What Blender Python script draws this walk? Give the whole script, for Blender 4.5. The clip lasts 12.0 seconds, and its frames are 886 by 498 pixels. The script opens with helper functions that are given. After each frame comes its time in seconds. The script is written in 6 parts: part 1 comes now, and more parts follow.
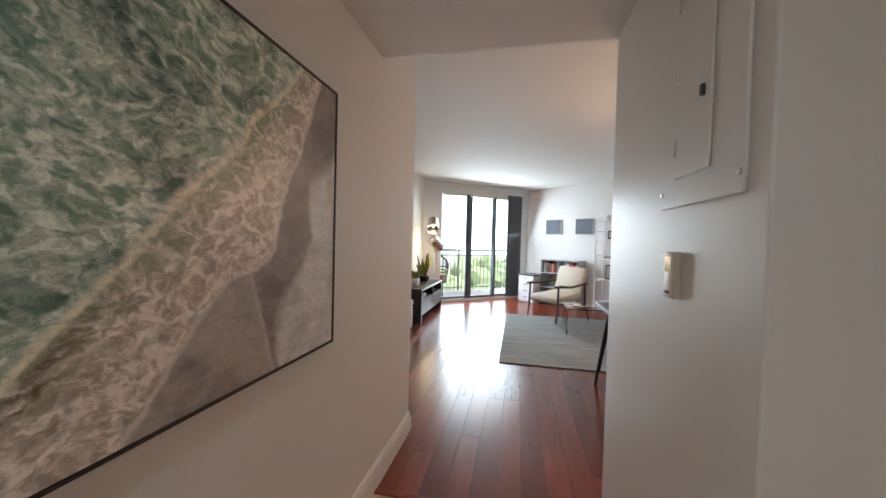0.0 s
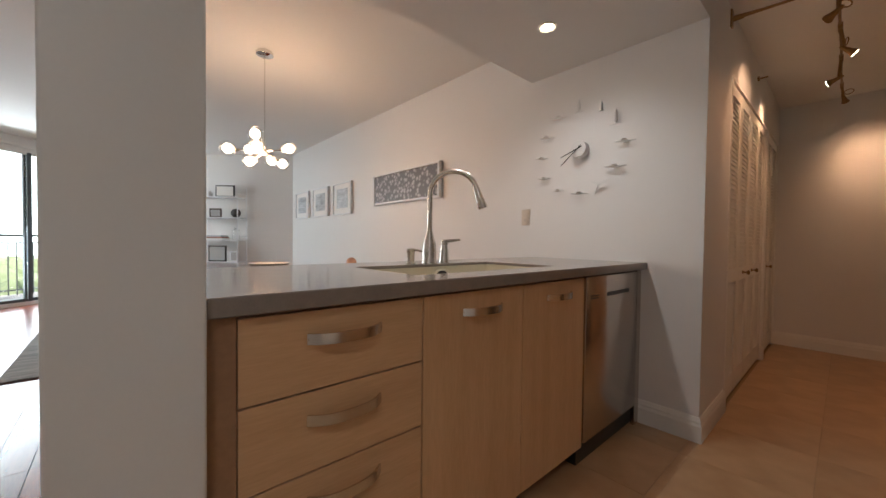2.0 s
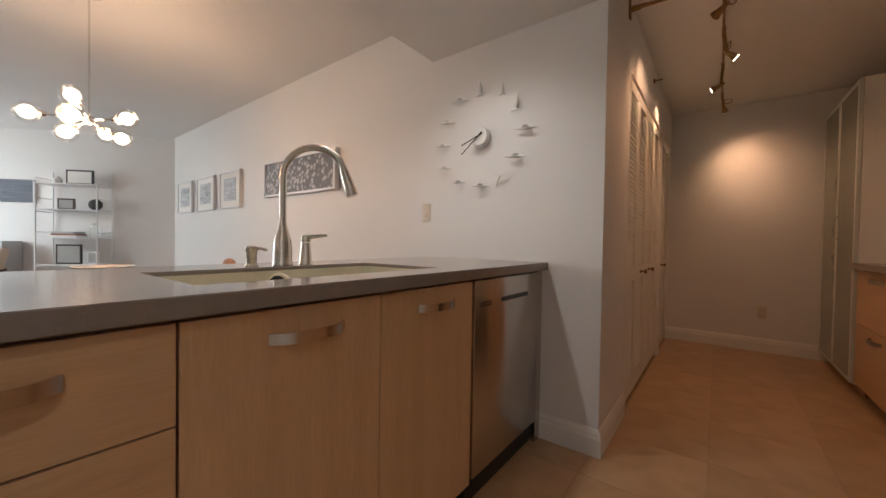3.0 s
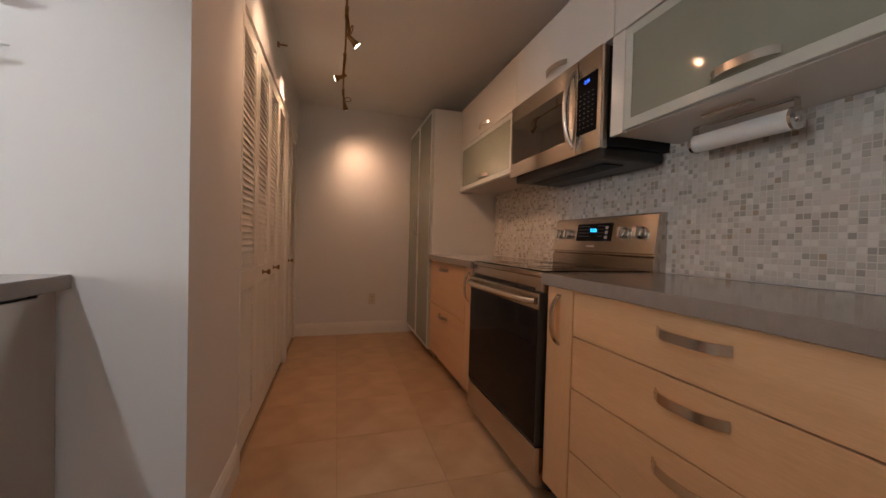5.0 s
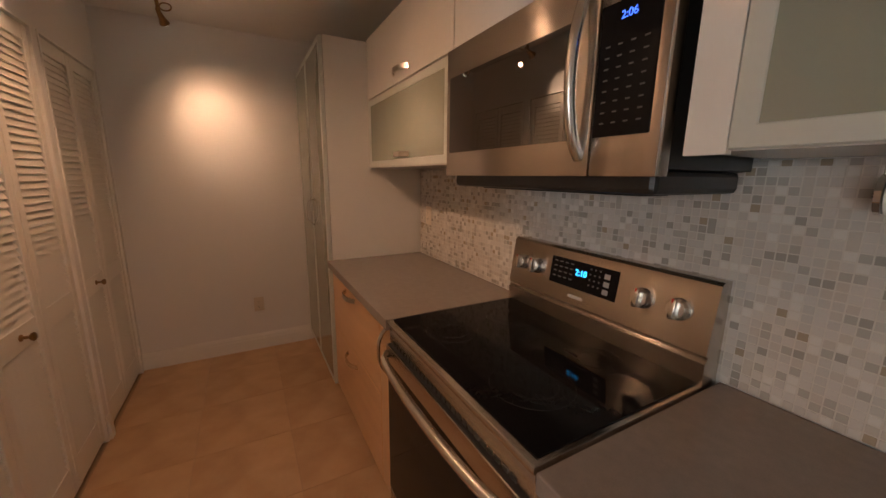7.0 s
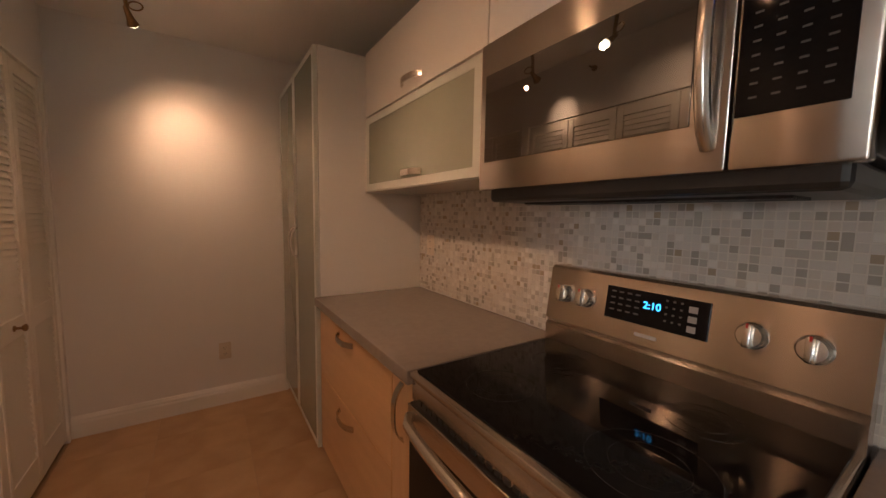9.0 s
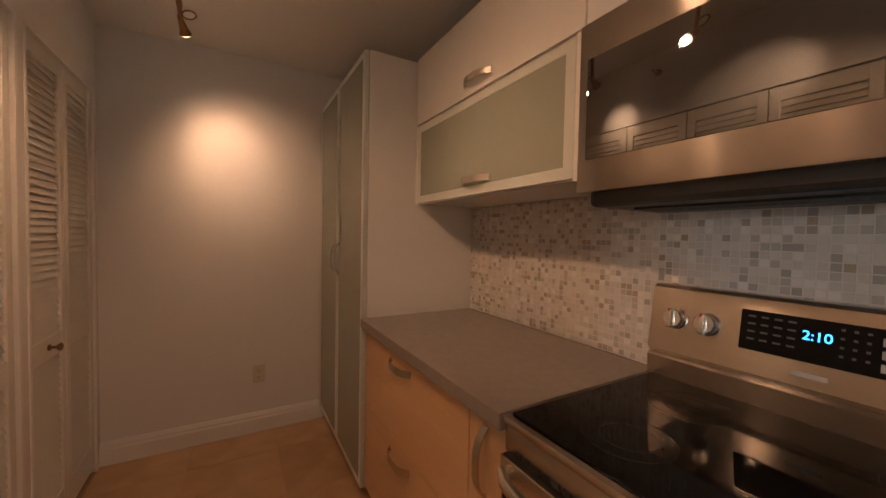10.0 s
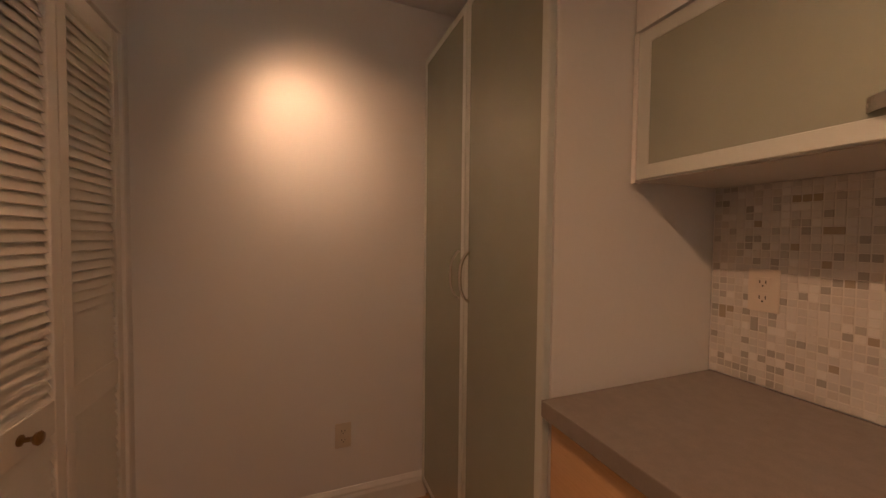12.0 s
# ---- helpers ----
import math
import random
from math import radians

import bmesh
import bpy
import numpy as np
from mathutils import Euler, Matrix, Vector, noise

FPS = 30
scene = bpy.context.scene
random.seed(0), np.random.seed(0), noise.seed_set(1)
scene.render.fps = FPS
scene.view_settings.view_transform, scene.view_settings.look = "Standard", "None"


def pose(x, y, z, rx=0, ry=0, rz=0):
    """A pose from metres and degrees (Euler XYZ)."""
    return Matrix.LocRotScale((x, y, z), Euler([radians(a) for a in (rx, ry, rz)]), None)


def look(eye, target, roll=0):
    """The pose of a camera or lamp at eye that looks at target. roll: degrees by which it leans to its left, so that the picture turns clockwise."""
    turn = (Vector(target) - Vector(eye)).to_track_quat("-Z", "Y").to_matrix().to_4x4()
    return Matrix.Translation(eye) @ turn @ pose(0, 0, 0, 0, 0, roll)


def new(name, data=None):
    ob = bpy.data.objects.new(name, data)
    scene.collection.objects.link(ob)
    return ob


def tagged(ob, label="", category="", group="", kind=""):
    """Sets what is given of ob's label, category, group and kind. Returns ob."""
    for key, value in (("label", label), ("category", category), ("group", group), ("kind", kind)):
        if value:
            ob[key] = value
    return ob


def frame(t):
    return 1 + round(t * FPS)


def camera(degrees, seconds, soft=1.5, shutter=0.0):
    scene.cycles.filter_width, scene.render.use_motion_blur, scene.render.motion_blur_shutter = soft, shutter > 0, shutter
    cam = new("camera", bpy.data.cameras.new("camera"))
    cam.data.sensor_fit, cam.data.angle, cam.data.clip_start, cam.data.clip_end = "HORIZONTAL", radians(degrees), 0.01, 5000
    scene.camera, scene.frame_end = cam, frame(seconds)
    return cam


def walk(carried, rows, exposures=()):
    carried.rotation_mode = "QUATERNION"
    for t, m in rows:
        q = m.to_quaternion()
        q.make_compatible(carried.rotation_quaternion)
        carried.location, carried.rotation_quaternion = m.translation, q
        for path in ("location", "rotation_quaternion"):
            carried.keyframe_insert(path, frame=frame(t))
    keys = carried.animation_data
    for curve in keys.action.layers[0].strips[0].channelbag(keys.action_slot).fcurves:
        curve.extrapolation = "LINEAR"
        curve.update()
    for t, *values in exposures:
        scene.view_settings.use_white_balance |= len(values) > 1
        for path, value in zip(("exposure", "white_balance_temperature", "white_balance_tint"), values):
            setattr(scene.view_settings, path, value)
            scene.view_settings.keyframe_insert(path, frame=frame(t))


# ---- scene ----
cam = camera(101.7, 12.0)
PATH = [
    (0, (-2.698, -0.442, 1.27), (-3.105, 1.515, 1.223), 1.5),
    (0.2, (-2.641, -0.454, 1.238), (-2.683, 1.545, 1.19), 1.2),
    (0.5, (-2.593, -0.447, 1.172), (-2.075, 1.484, 1.125), 1.6),
    (1, (-2.517, -0.468, 1.072), (-1.469, 1.235, 1.025), 1.2),
    (1.5, (-2.411, -0.488, 1.03), (-1.191, 1.096, 0.983), 0.8),
    (2, (-2.217, -0.483, 1.021), (-0.883, 1.006, 0.978), 0.7),
    (2.5, (-1.976, -0.465, 1.012), (-0.533, 0.919, 0.972), 0.8),
    (3, (-1.808, -0.433, 1.009), (-0.218, 0.78, 0.973), 0.9),
    (3.5, (-1.686, -0.376, 1.007), (0.128, 0.464, 0.977), 1.3),
    (3.7, (-1.646, -0.357, 1.0), (0.252, 0.274, 0.969), 1.4),
    (5.5, (-0.949, -0.459, 1.066), (0.867, -1.297, 1.027), 1.2),
    (6, (-0.73, -0.558, 1.182), (1.017, -1.531, 1.122), 1.0),
    (6.5, (-0.524, -0.673, 1.293), (1.206, -1.659, 1.105), 0.9),
    (7, (-0.344, -0.754, 1.421), (1.376, -1.696, 1.029), 0.7),
    (7.2, (-0.279, -0.786, 1.445), (1.429, -1.71, 0.967), 0.7),
    (9, (-0.036, -0.712, 1.345), (1.631, -1.802, 1.163), 1.0),
    (9.5, (0.042, -0.7, 1.334), (1.732, -1.766, 1.239), 1.0),
    (10, (0.201, -0.651, 1.306), (1.934, -1.649, 1.24), 1.1),
    (10.5, (0.418, -0.603, 1.276), (2.184, -1.539, 1.207), 0.9),
    (11, (0.653, -0.564, 1.252), (2.464, -1.409, 1.19), 0.8),
    (11.5, (0.916, -0.579, 1.278), (2.774, -1.317, 1.209), 0.4),
    (12, (1.127, -0.617, 1.314), (2.992, -1.335, 1.247), 0.6),
]
walk(cam, [(t, look(eye, target, roll)) for t, eye, target, roll in PATH],
     exposures=[(0, 0.36, 6150, 8), (1.2, 0.18, 6250, 8), (2.5, 0.18, 6400, 10), (3.5, 0.29, 6500, 10), (5.5, 0.62, 5800, 8), (7, 0.58, 6250, 9), (9, 0.52, 6450, 11), (12, 0.50, 6550, 11)])

# ---- light, sky, exposure ----
world = bpy.data.worlds.new("world")
scene.world = world
world.use_nodes = True
wn = world.node_tree.nodes
sky = wn.new("ShaderNodeTexSky")
sky.sky_type = "NISHITA"
sky.sun_disc = False
sky.sun_elevation = radians(50)
sky.sun_rotation = radians(120)
sky.dust_density = 4.0
wn["Background"].inputs["Strength"].default_value = 0.15
world.node_tree.links.new(sky.outputs[0], wn["Background"].inputs["Color"])
sun = new("sun", bpy.data.lights.new("sun", "SUN"))
sun.data.energy, sun.data.angle, sun.data.color = 5.0, radians(0.53), (1.0, 0.975, 0.94)
sun.matrix_world = look((0, 0, 30), (-8.0, 14.0, 0))


def lamp(kind, name, eye, target, watts, color, size=0.05, spread=60, blend=0.5, size_y=None):
    data = bpy.data.lights.new(name, kind)
    data.energy, data.color = watts, color
    if kind == "AREA":
        data.shape, data.size, data.size_y = "RECTANGLE", size, size_y or size
    else:
        data.shadow_soft_size = size
    if kind == "SPOT":
        data.spot_size, data.spot_blend = radians(spread), blend
    ob = new(name, data)
    ob.matrix_world = look(eye, target)
    return ob


WARM = (1.0, 0.51, 0.27)
# daylight through the big sliding window (lies in the opening)
lamp("AREA", "window_daylight", (-3.44, 7.42, 1.18), (-2.81, 6.645, 0.86), 84, (0.83, 0.93, 1.0), 1.85, size_y=2.1)
# recessed spots over the peninsula
for sx in (-1.05, -0.52):
    lamp("SPOT", "recessed_lamp", (sx, 0.6, 2.11), (sx, 0.6, 0), 12, (1.0, 0.97, 0.95), 0.03, 152, 1.0)
# unseen recessed spot added to brighten the entrance hall behind the walk's start
lamp("SPOT", "hall_fill_lamp", (-2.85, -1.15, 2.36), (-2.85, -1.15, 0), 27, (0.96, 0.97, 1.0), 0.04, 160, 1.0)
# track lamp heads: place, aim, watts and spread of the core, aim of the wide halo, its watts and spread
HEADS = [((0.46, -0.43, 2.20), (0.95, 0.0, 2.06), 20, 42, (0.90, 0.0, 1.60), 7, 105),
         ((1.04, -0.45, 2.21), (1.38, -1.79, 1.02), 10, 56, (1.15, -1.60, 0.90), 11, 110),
         ((1.58, -0.42, 2.21), (1.68, 0.0, 2.06), 17, 42, (1.62, 0.0, 1.60), 7, 105),
         ((2.22, -0.44, 2.25), (2.84, -0.62, 1.76), 11, 50, (2.84, -0.70, 1.62), 11, 88)]
for place, aim, core, cone, wide_aim, wide, wide_cone in HEADS:
    eye = Vector(place)
    way = (Vector(aim) - eye).normalized()
    lamp("SPOT", "track_lamp", eye + way * 0.075, aim, core, (1.0, 0.60, 0.36), 0.015, cone, 1.0)
    lamp("SPOT", "track_halo", eye + way * 0.080, wide_aim, wide, (1.0, 0.55, 0.30), 0.015, wide_cone, 1.0)
for hx, hw in ((0.46, 6), (1.58, 5)):   # wide downward fill added below two heads
    lamp("SPOT", "track_fill", (hx, -0.47, 2.12), (hx, -0.47, 0), hw, WARM, 0.012, 168, 1.0)
lamp("POINT", "chandelier_lamp", (-1.39, 2.54, 1.66), (0, 0, 0), 23, (1.0, 0.58, 0.33), 0.12)
lamp("POINT", "floor_lamp_bulb", (-4.28, 6.02, 1.16), (0, 0, 0), 6, (1.0, 0.75, 0.42), 0.03)

# ---- materials ----


def mat(name, base, rough=0.5, metal=0.0, var=0.06, scale=6.0, fine=90.0, bump=0.05, stretch=(1, 1, 1), base2=None,
        spec=0.5, per_object=0.0, island=0.0, coat=0.0, rough_var=0.0):
    m = bpy.data.materials.new(name)
    m.use_nodes = True
    nt = m.node_tree
    N, L = nt.nodes, nt.links
    b = N["Principled BSDF"]
    b.inputs["Roughness"].default_value = rough
    b.inputs["Metallic"].default_value = metal
    b.inputs["Specular IOR Level"].default_value = spec
    b.inputs["Coat Weight"].default_value = coat
    b.inputs["Coat Roughness"].default_value = 0.08
    tc = N.new("ShaderNodeTexCoord")
    mp = N.new("ShaderNodeMapping")
    mp.inputs["Scale"].default_value = stretch
    L.new(tc.outputs["Object"], mp.inputs["Vector"])
    n1 = N.new("ShaderNodeTexNoise")
    n1.inputs["Scale"].default_value, n1.inputs["Detail"].default_value = scale, 5
    n2 = N.new("ShaderNodeTexNoise")
    n2.inputs["Scale"].default_value, n2.inputs["Detail"].default_value = fine, 4
    L.new(mp.outputs[0], n1.inputs["Vector"])
    L.new(mp.outputs[0], n2.inputs["Vector"])
    add = N.new("ShaderNodeMath")
    add.operation = "ADD"
    L.new(n1.outputs["Fac"], add.inputs[0])
    L.new(n2.outputs["Fac"], add.inputs[1])
    half = N.new("ShaderNodeMath")
    half.operation = "MULTIPLY"
    half.inputs[1].default_value = 0.5
    L.new(add.outputs[0], half.inputs[0])
    ramp = N.new("ShaderNodeValToRGB")
    lo, hi = ramp.color_ramp.elements
    lo.position, hi.position = 0.3, 0.7
    c2 = base2 or tuple(min(1, c * (1 + var)) for c in base)
    c1 = base if base2 else tuple(c * (1 - var) for c in base)
    lo.color, hi.color = (*c1, 1), (*c2, 1)
    L.new(half.outputs[0], ramp.inputs["Fac"])
    out = ramp.outputs["Color"]
    if per_object or island:
        hsv = N.new("ShaderNodeHueSaturation")
        if per_object:
            rnd = N.new("ShaderNodeObjectInfo").outputs["Random"]
        else:
            rnd = N.new("ShaderNodeNewGeometry").outputs["Random Per Island"]
        mr = N.new("ShaderNodeMapRange")
        amount = per_object or island
        mr.inputs["To Min"].default_value, mr.inputs["To Max"].default_value = 1 - amount, 1 + amount
        L.new(rnd, mr.inputs["Value"])
        L.new(mr.outputs[0], hsv.inputs["Value"])
        L.new(out, hsv.inputs["Color"])
        out = hsv.outputs["Color"]
    L.new(out, b.inputs["Base Color"])
    if rough_var:
        rr = N.new("ShaderNodeMapRange")
        rr.inputs["To Min"].default_value, rr.inputs["To Max"].default_value = max(0.02, rough - rough_var), rough + rough_var
        L.new(n1.outputs["Fac"], rr.inputs["Value"])
        L.new(rr.outputs[0], b.inputs["Roughness"])
    if bump:
        bp = N.new("ShaderNodeBump")
        bp.inputs["Strength"].default_value, bp.inputs["Distance"].default_value = bump, 0.004
        L.new(half.outputs[0], bp.inputs["Height"])
        L.new(bp.outputs[0], b.inputs["Normal"])
    return m


def glow(name, color, strength):
    m = bpy.data.materials.new(name)
    m.use_nodes = True
    b = m.node_tree.nodes["Principled BSDF"]
    b.inputs["Base Color"].default_value = (*color, 1)
    b.inputs["Emission Color"].default_value = (*color, 1)
    b.inputs["Emission Strength"].default_value = strength
    return m


def glass(name, color=(1, 1, 1), rough=0.0, ior=1.45):
    m = bpy.data.materials.new(name)
    m.use_nodes = True
    b = m.node_tree.nodes["Principled BSDF"]
    b.inputs["Base Color"].default_value = (*color, 1)
    b.inputs["Transmission Weight"].default_value = 1.0
    b.inputs["Roughness"].default_value = rough
    b.inputs["IOR"].default_value = ior
    return m


def thin_glass(name, gloss=0.05):
    """A clear pane: mostly see-through, with a weak mirror."""
    m = bpy.data.materials.new(name)
    m.use_nodes = True
    N, L = m.node_tree.nodes, m.node_tree.links
    tr, gl, mix = N.new("ShaderNodeBsdfTransparent"), N.new("ShaderNodeBsdfGlossy"), N.new("ShaderNodeMixShader")
    gl.inputs["Roughness"].default_value = 0.02
    mix.inputs[0].default_value = gloss
    L.new(tr.outputs[0], mix.inputs[1])
    L.new(gl.outputs[0], mix.inputs[2])
    L.new(mix.outputs[0], N["Material Output"].inputs[0])
    return m


M_WALL = mat("wall_paint", (0.74, 0.72, 0.70), 0.55, var=0.015, scale=1.5, fine=180, bump=0.06)
M_HALLPAINT = mat("gloss_wall_paint", (0.72, 0.70, 0.66), 0.36, var=0.015, scale=2.5, fine=160, bump=0.05, rough_var=0.0)
M_CEIL = mat("ceiling_paint", (0.76, 0.75, 0.73), 0.7, var=0.02, scale=1.2, fine=160, bump=0.08)
M_TRIM = mat("trim_paint", (0.78, 0.76, 0.72), 0.35, var=0.02, scale=4, bump=0.03)
M_LOUVER = mat("louver_paint", (0.74, 0.71, 0.65), 0.42, var=0.03, scale=9, fine=120, bump=0.06)
# shade behind the louvers, put into the closet back wall's colour
M_LOUVSHADE = mat("closet_shade", (0.45, 0.42, 0.37), 0.8, bump=0)
M_BIRCH = mat("birch_veneer", (0.58, 0.34, 0.17), 0.38, scale=2.2, fine=26, stretch=(0.8, 1, 9), base2=(0.70, 0.44, 0.235), bump=0.03, per_object=0.03)
M_BIRCHV = mat("birch_veneer_upright", (0.58, 0.34, 0.17), 0.38, scale=2.2, fine=26, stretch=(9, 1, 0.8), base2=(0.70, 0.44, 0.235), bump=0.03, per_object=0.03)
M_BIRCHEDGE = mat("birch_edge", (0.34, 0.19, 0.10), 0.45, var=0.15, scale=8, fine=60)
M_QUARTZ = mat("grey_quartz", (0.26, 0.218, 0.185), 0.14, scale=40, fine=420, var=0.10, bump=0.01, rough_var=0.0, spec=0.55)
M_STEEL = mat("brushed_steel", (0.58, 0.52, 0.46), 0.24, 1.0, var=0.03, scale=3, fine=200, stretch=(0.3, 1, 9), bump=0.0, rough_var=0.0)
tng = M_STEEL.node_tree.nodes.new("ShaderNodeCombineXYZ")
tng.inputs[1].default_value, tng.inputs[2].default_value = 0.12, 1.0
M_STEEL.node_tree.links.new(tng.outputs[0], M_STEEL.node_tree.nodes["Principled BSDF"].inputs["Tangent"])
M_STEEL.node_tree.nodes["Principled BSDF"].inputs["Anisotropic"].default_value = 0.94
M_STEELH = mat("brushed_nickel", (0.66, 0.62, 0.56), 0.24, 1.0, var=0.08, scale=9, fine=160, stretch=(0.6, 1, 8), bump=0.03)
M_CHROME = mat("chrome", (0.75, 0.74, 0.72), 0.07, 1.0, var=0.03, scale=8, bump=0.0, rough_var=0.0)
M_BLACKGLASS = mat("black_glass", (0.010, 0.009, 0.009), 0.05, var=0.2, scale=7, bump=0.0, rough_var=0.0, spec=0.10)
M_OVENGLASS = mat("smoked_glass", (0.030, 0.020, 0.013), 0.02, var=0.15, scale=7, bump=0.0, spec=0.95)
M_OVENGLASS.node_tree.nodes["Principled BSDF"].inputs["IOR"].default_value = 1.8
M_BLACK = mat("black_plastic", (0.018, 0.017, 0.016), 0.38, var=0.2, scale=20, bump=0.03)
M_BRONZE = mat("aged_brass", (0.30, 0.19, 0.09), 0.33, 1.0, var=0.25, scale=22, bump=0.03)
M_WHITECAB = mat("white_lacquer", (0.76, 0.73, 0.68), 0.16, var=0.015, scale=2, bump=0.01, rough_var=0.0)
M_PLATE = mat("plate_plastic", (0.64, 0.56, 0.46), 0.35, var=0.03, scale=20, bump=0.0)
M_PAPER = mat("paper_towel", (0.82, 0.80, 0.77), 0.9, var=0.03, scale=30, fine=300, bump=0.2)
M_SINK = mat("cream_enamel", (0.72, 0.66, 0.50), 0.2, var=0.03, scale=6, bump=0.0)
M_GRID = mat("grey_rubber_mat", (0.22, 0.23, 0.24), 0.6, var=0.1, scale=30)
M_FROST = mat("frosted_glass", (0.51, 0.53, 0.43), 0.07, var=0.04, scale=1.5, fine=8, bump=0.0, spec=0.35, rough_var=0.0)
M_FROST.node_tree.nodes["Principled BSDF"].inputs["Transmission Weight"].default_value = 0.4
M_FROSTFRAME = mat("alu_glass_frame", (0.56, 0.58, 0.53), 0.3, var=0.02, scale=5, bump=0.0)
M_GREEN_EDGE = mat("glass_edge", (0.30, 0.38, 0.33), 0.2, var=0.05, bump=0.0)
M_TRAV = mat("travertine", (0.43, 0.255, 0.13), 0.32, scale=2.2, fine=7, base2=(0.62, 0.405, 0.23), bump=0.03, per_object=0.035)
M_GROUT = mat("grout", (0.42, 0.28, 0.165), 0.8, var=0.08, scale=60)
M_WOOD = mat("red_hardwood", (0.125, 0.021, 0.010), 0.24, scale=3, fine=30, stretch=(10, 0.7, 1), base2=(0.24, 0.05, 0.021), bump=0.02, per_object=0.28, rough_var=0.0, spec=0.45)
M_WOODSTUFF = mat("red_hardwood_far", (0.125, 0.021, 0.010), 0.24, scale=3, fine=30, stretch=(10, 0.7, 1), base2=(0.24, 0.05, 0.021), bump=0.02, island=0.28, rough_var=0.0, spec=0.45)
M_DARKWOOD = mat("black_brown_wood", (0.022, 0.014, 0.011), 0.35, scale=4, fine=40, stretch=(8, 1, 8), var=0.3, bump=0.03)
M_WALNUT = mat("walnut", (0.055, 0.026, 0.014), 0.35, scale=8, fine=60, var=0.3)
M_OTTOMAN = mat("white_leather", (0.66, 0.64, 0.61), 0.5, var=0.04, scale=14, fine=200, bump=0.12)
M_CREAM = mat("cream_leather", (0.60, 0.51, 0.41), 0.55, var=0.06, scale=14, fine=200, bump=0.15)
M_ALU = mat("dark_aluminium", (0.085, 0.095, 0.10), 0.4, 0.6, var=0.06, scale=12, bump=0.01)
M_BLIND = mat("grey_blind_fabric", (0.13, 0.145, 0.155), 0.8, var=0.08, scale=30, fine=300, bump=0.1)
M_CONCRETE = mat("balcony_concrete", (0.62, 0.60, 0.57), 0.8, var=0.06, scale=4, bump=0.1)
M_WICKER = mat("dark_wicker", (0.045, 0.04, 0.036), 0.6, var=0.4, scale=60, fine=240, bump=0.5)
M_GREENLEAF = mat("leaf", (0.07, 0.11, 0.03), 0.45, scale=14, fine=60, base2=(0.42, 0.42, 0.10), bump=0.05)
M_POT = mat("glazed_pot", (0.62, 0.60, 0.57), 0.3, var=0.05, scale=14, bump=0.02)
M_SOIL = mat("soil", (0.04, 0.028, 0.02), 0.95, var=0.4, scale=60, bump=0.5)
M_CLEAR = glass("acrylic", (0.97, 0.99, 0.99), 0.0, 1.3)
M_PANE = thin_glass("window_pane")
M_WHITEMETAL = mat("white_enamel", (0.75, 0.75, 0.76), 0.4, var=0.02, bump=0.0)
M_GREYSHELF = mat("grey_lacquer", (0.42, 0.43, 0.44), 0.4, var=0.04, bump=0.02)
M_RED = mat("red_cloth", (0.42, 0.03, 0.02), 0.8, var=0.15, scale=30, bump=0.1)
M_BOOKS = mat("book_covers", (0.35, 0.17, 0.12), 0.6, var=0.5, scale=14, per_object=0.5)
M_BULB = glow("lamp_bulb", (1.0, 0.84, 0.62), 9)
M_SPOTGLOW = glow("spot_lens", (1.0, 0.86, 0.62), 12)
M_CLOCKBLUE = glow("blue_digits", (0.04, 0.45, 1.0), 3.0)
M_CLOCKDEEP = glow("deep_blue_digits", (0.06, 0.16, 1.0), 1.6)
M_SKYGLOW = glow("bright_sky", (0.86, 0.95, 1.0), 2.2)
M_BURNER = mat("burner_print", (0.03, 0.028, 0.027), 0.2, bump=0)
M_KEYS = mat("key_print", (0.09, 0.087, 0.083), 0.5, bump=0)
M_LABEL = mat("printed_label", (0.36, 0.35, 0.34), 0.5, bump=0)
M_PORCELAIN = mat("white_bird", (0.70, 0.69, 0.67), 0.45, var=0.02, bump=0.0)
# far colours paled to carry haze and glare
M_FAR = mat("far_facade", (0.80, 0.80, 0.80), 0.8, var=0.08, scale=0.2, fine=2)
M_FARGLASS = mat("far_window", (0.66, 0.70, 0.74), 0.3, bump=0)
M_GROUND = mat("far_ground", (0.19, 0.25, 0.12), 0.9, scale=0.05, fine=0.6, base2=(0.40, 0.46, 0.27), bump=0)

# ---- building blocks ----


def bx(bm, x0, x1, y0, y1, z0, z1, bev=0.0, seg=2, m=None):
    """Adds a box, its edges rounded by bev."""
    mm = Matrix.LocRotScale(((x0 + x1) / 2, (y0 + y1) / 2, (z0 + z1) / 2), None, (x1 - x0, y1 - y0, z1 - z0))
    vs = bmesh.ops.create_cube(bm, size=1, matrix=mm)["verts"]
    if bev:
        es = list({e for v in vs for e in v.link_edges})
        r = bmesh.ops.bevel(bm, geom=es, offset=bev, segments=seg, affect="EDGES", profile=0.5, clamp_overlap=True)
        vs = list({v for f in r["faces"] for v in f.verts} | {v for v in vs if v.is_valid})
    if m is not None:
        bmesh.ops.transform(bm, matrix=m, verts=vs)
    return vs


def box(x0, x1, y0, y1, z0, z1, bev=0.0, seg=2):
    bm = bmesh.new()
    bx(bm, min(x0, x1), max(x0, x1), min(y0, y1), max(y0, y1), min(z0, z1), max(z0, z1), bev, seg)
    return bm


def cyl(bm, p0, p1, r0, r1=None, seg=20):
    p0, p1 = Vector(p0), Vector(p1)
    d = p1 - p0
    m = Matrix.Translation((p0 + p1) / 2) @ d.to_track_quat("Z", "Y").to_matrix().to_4x4()
    return bmesh.ops.create_cone(bm, cap_ends=True, segments=seg, radius1=r0, radius2=r0 if r1 is None else r1, depth=d.length, matrix=m)["verts"]


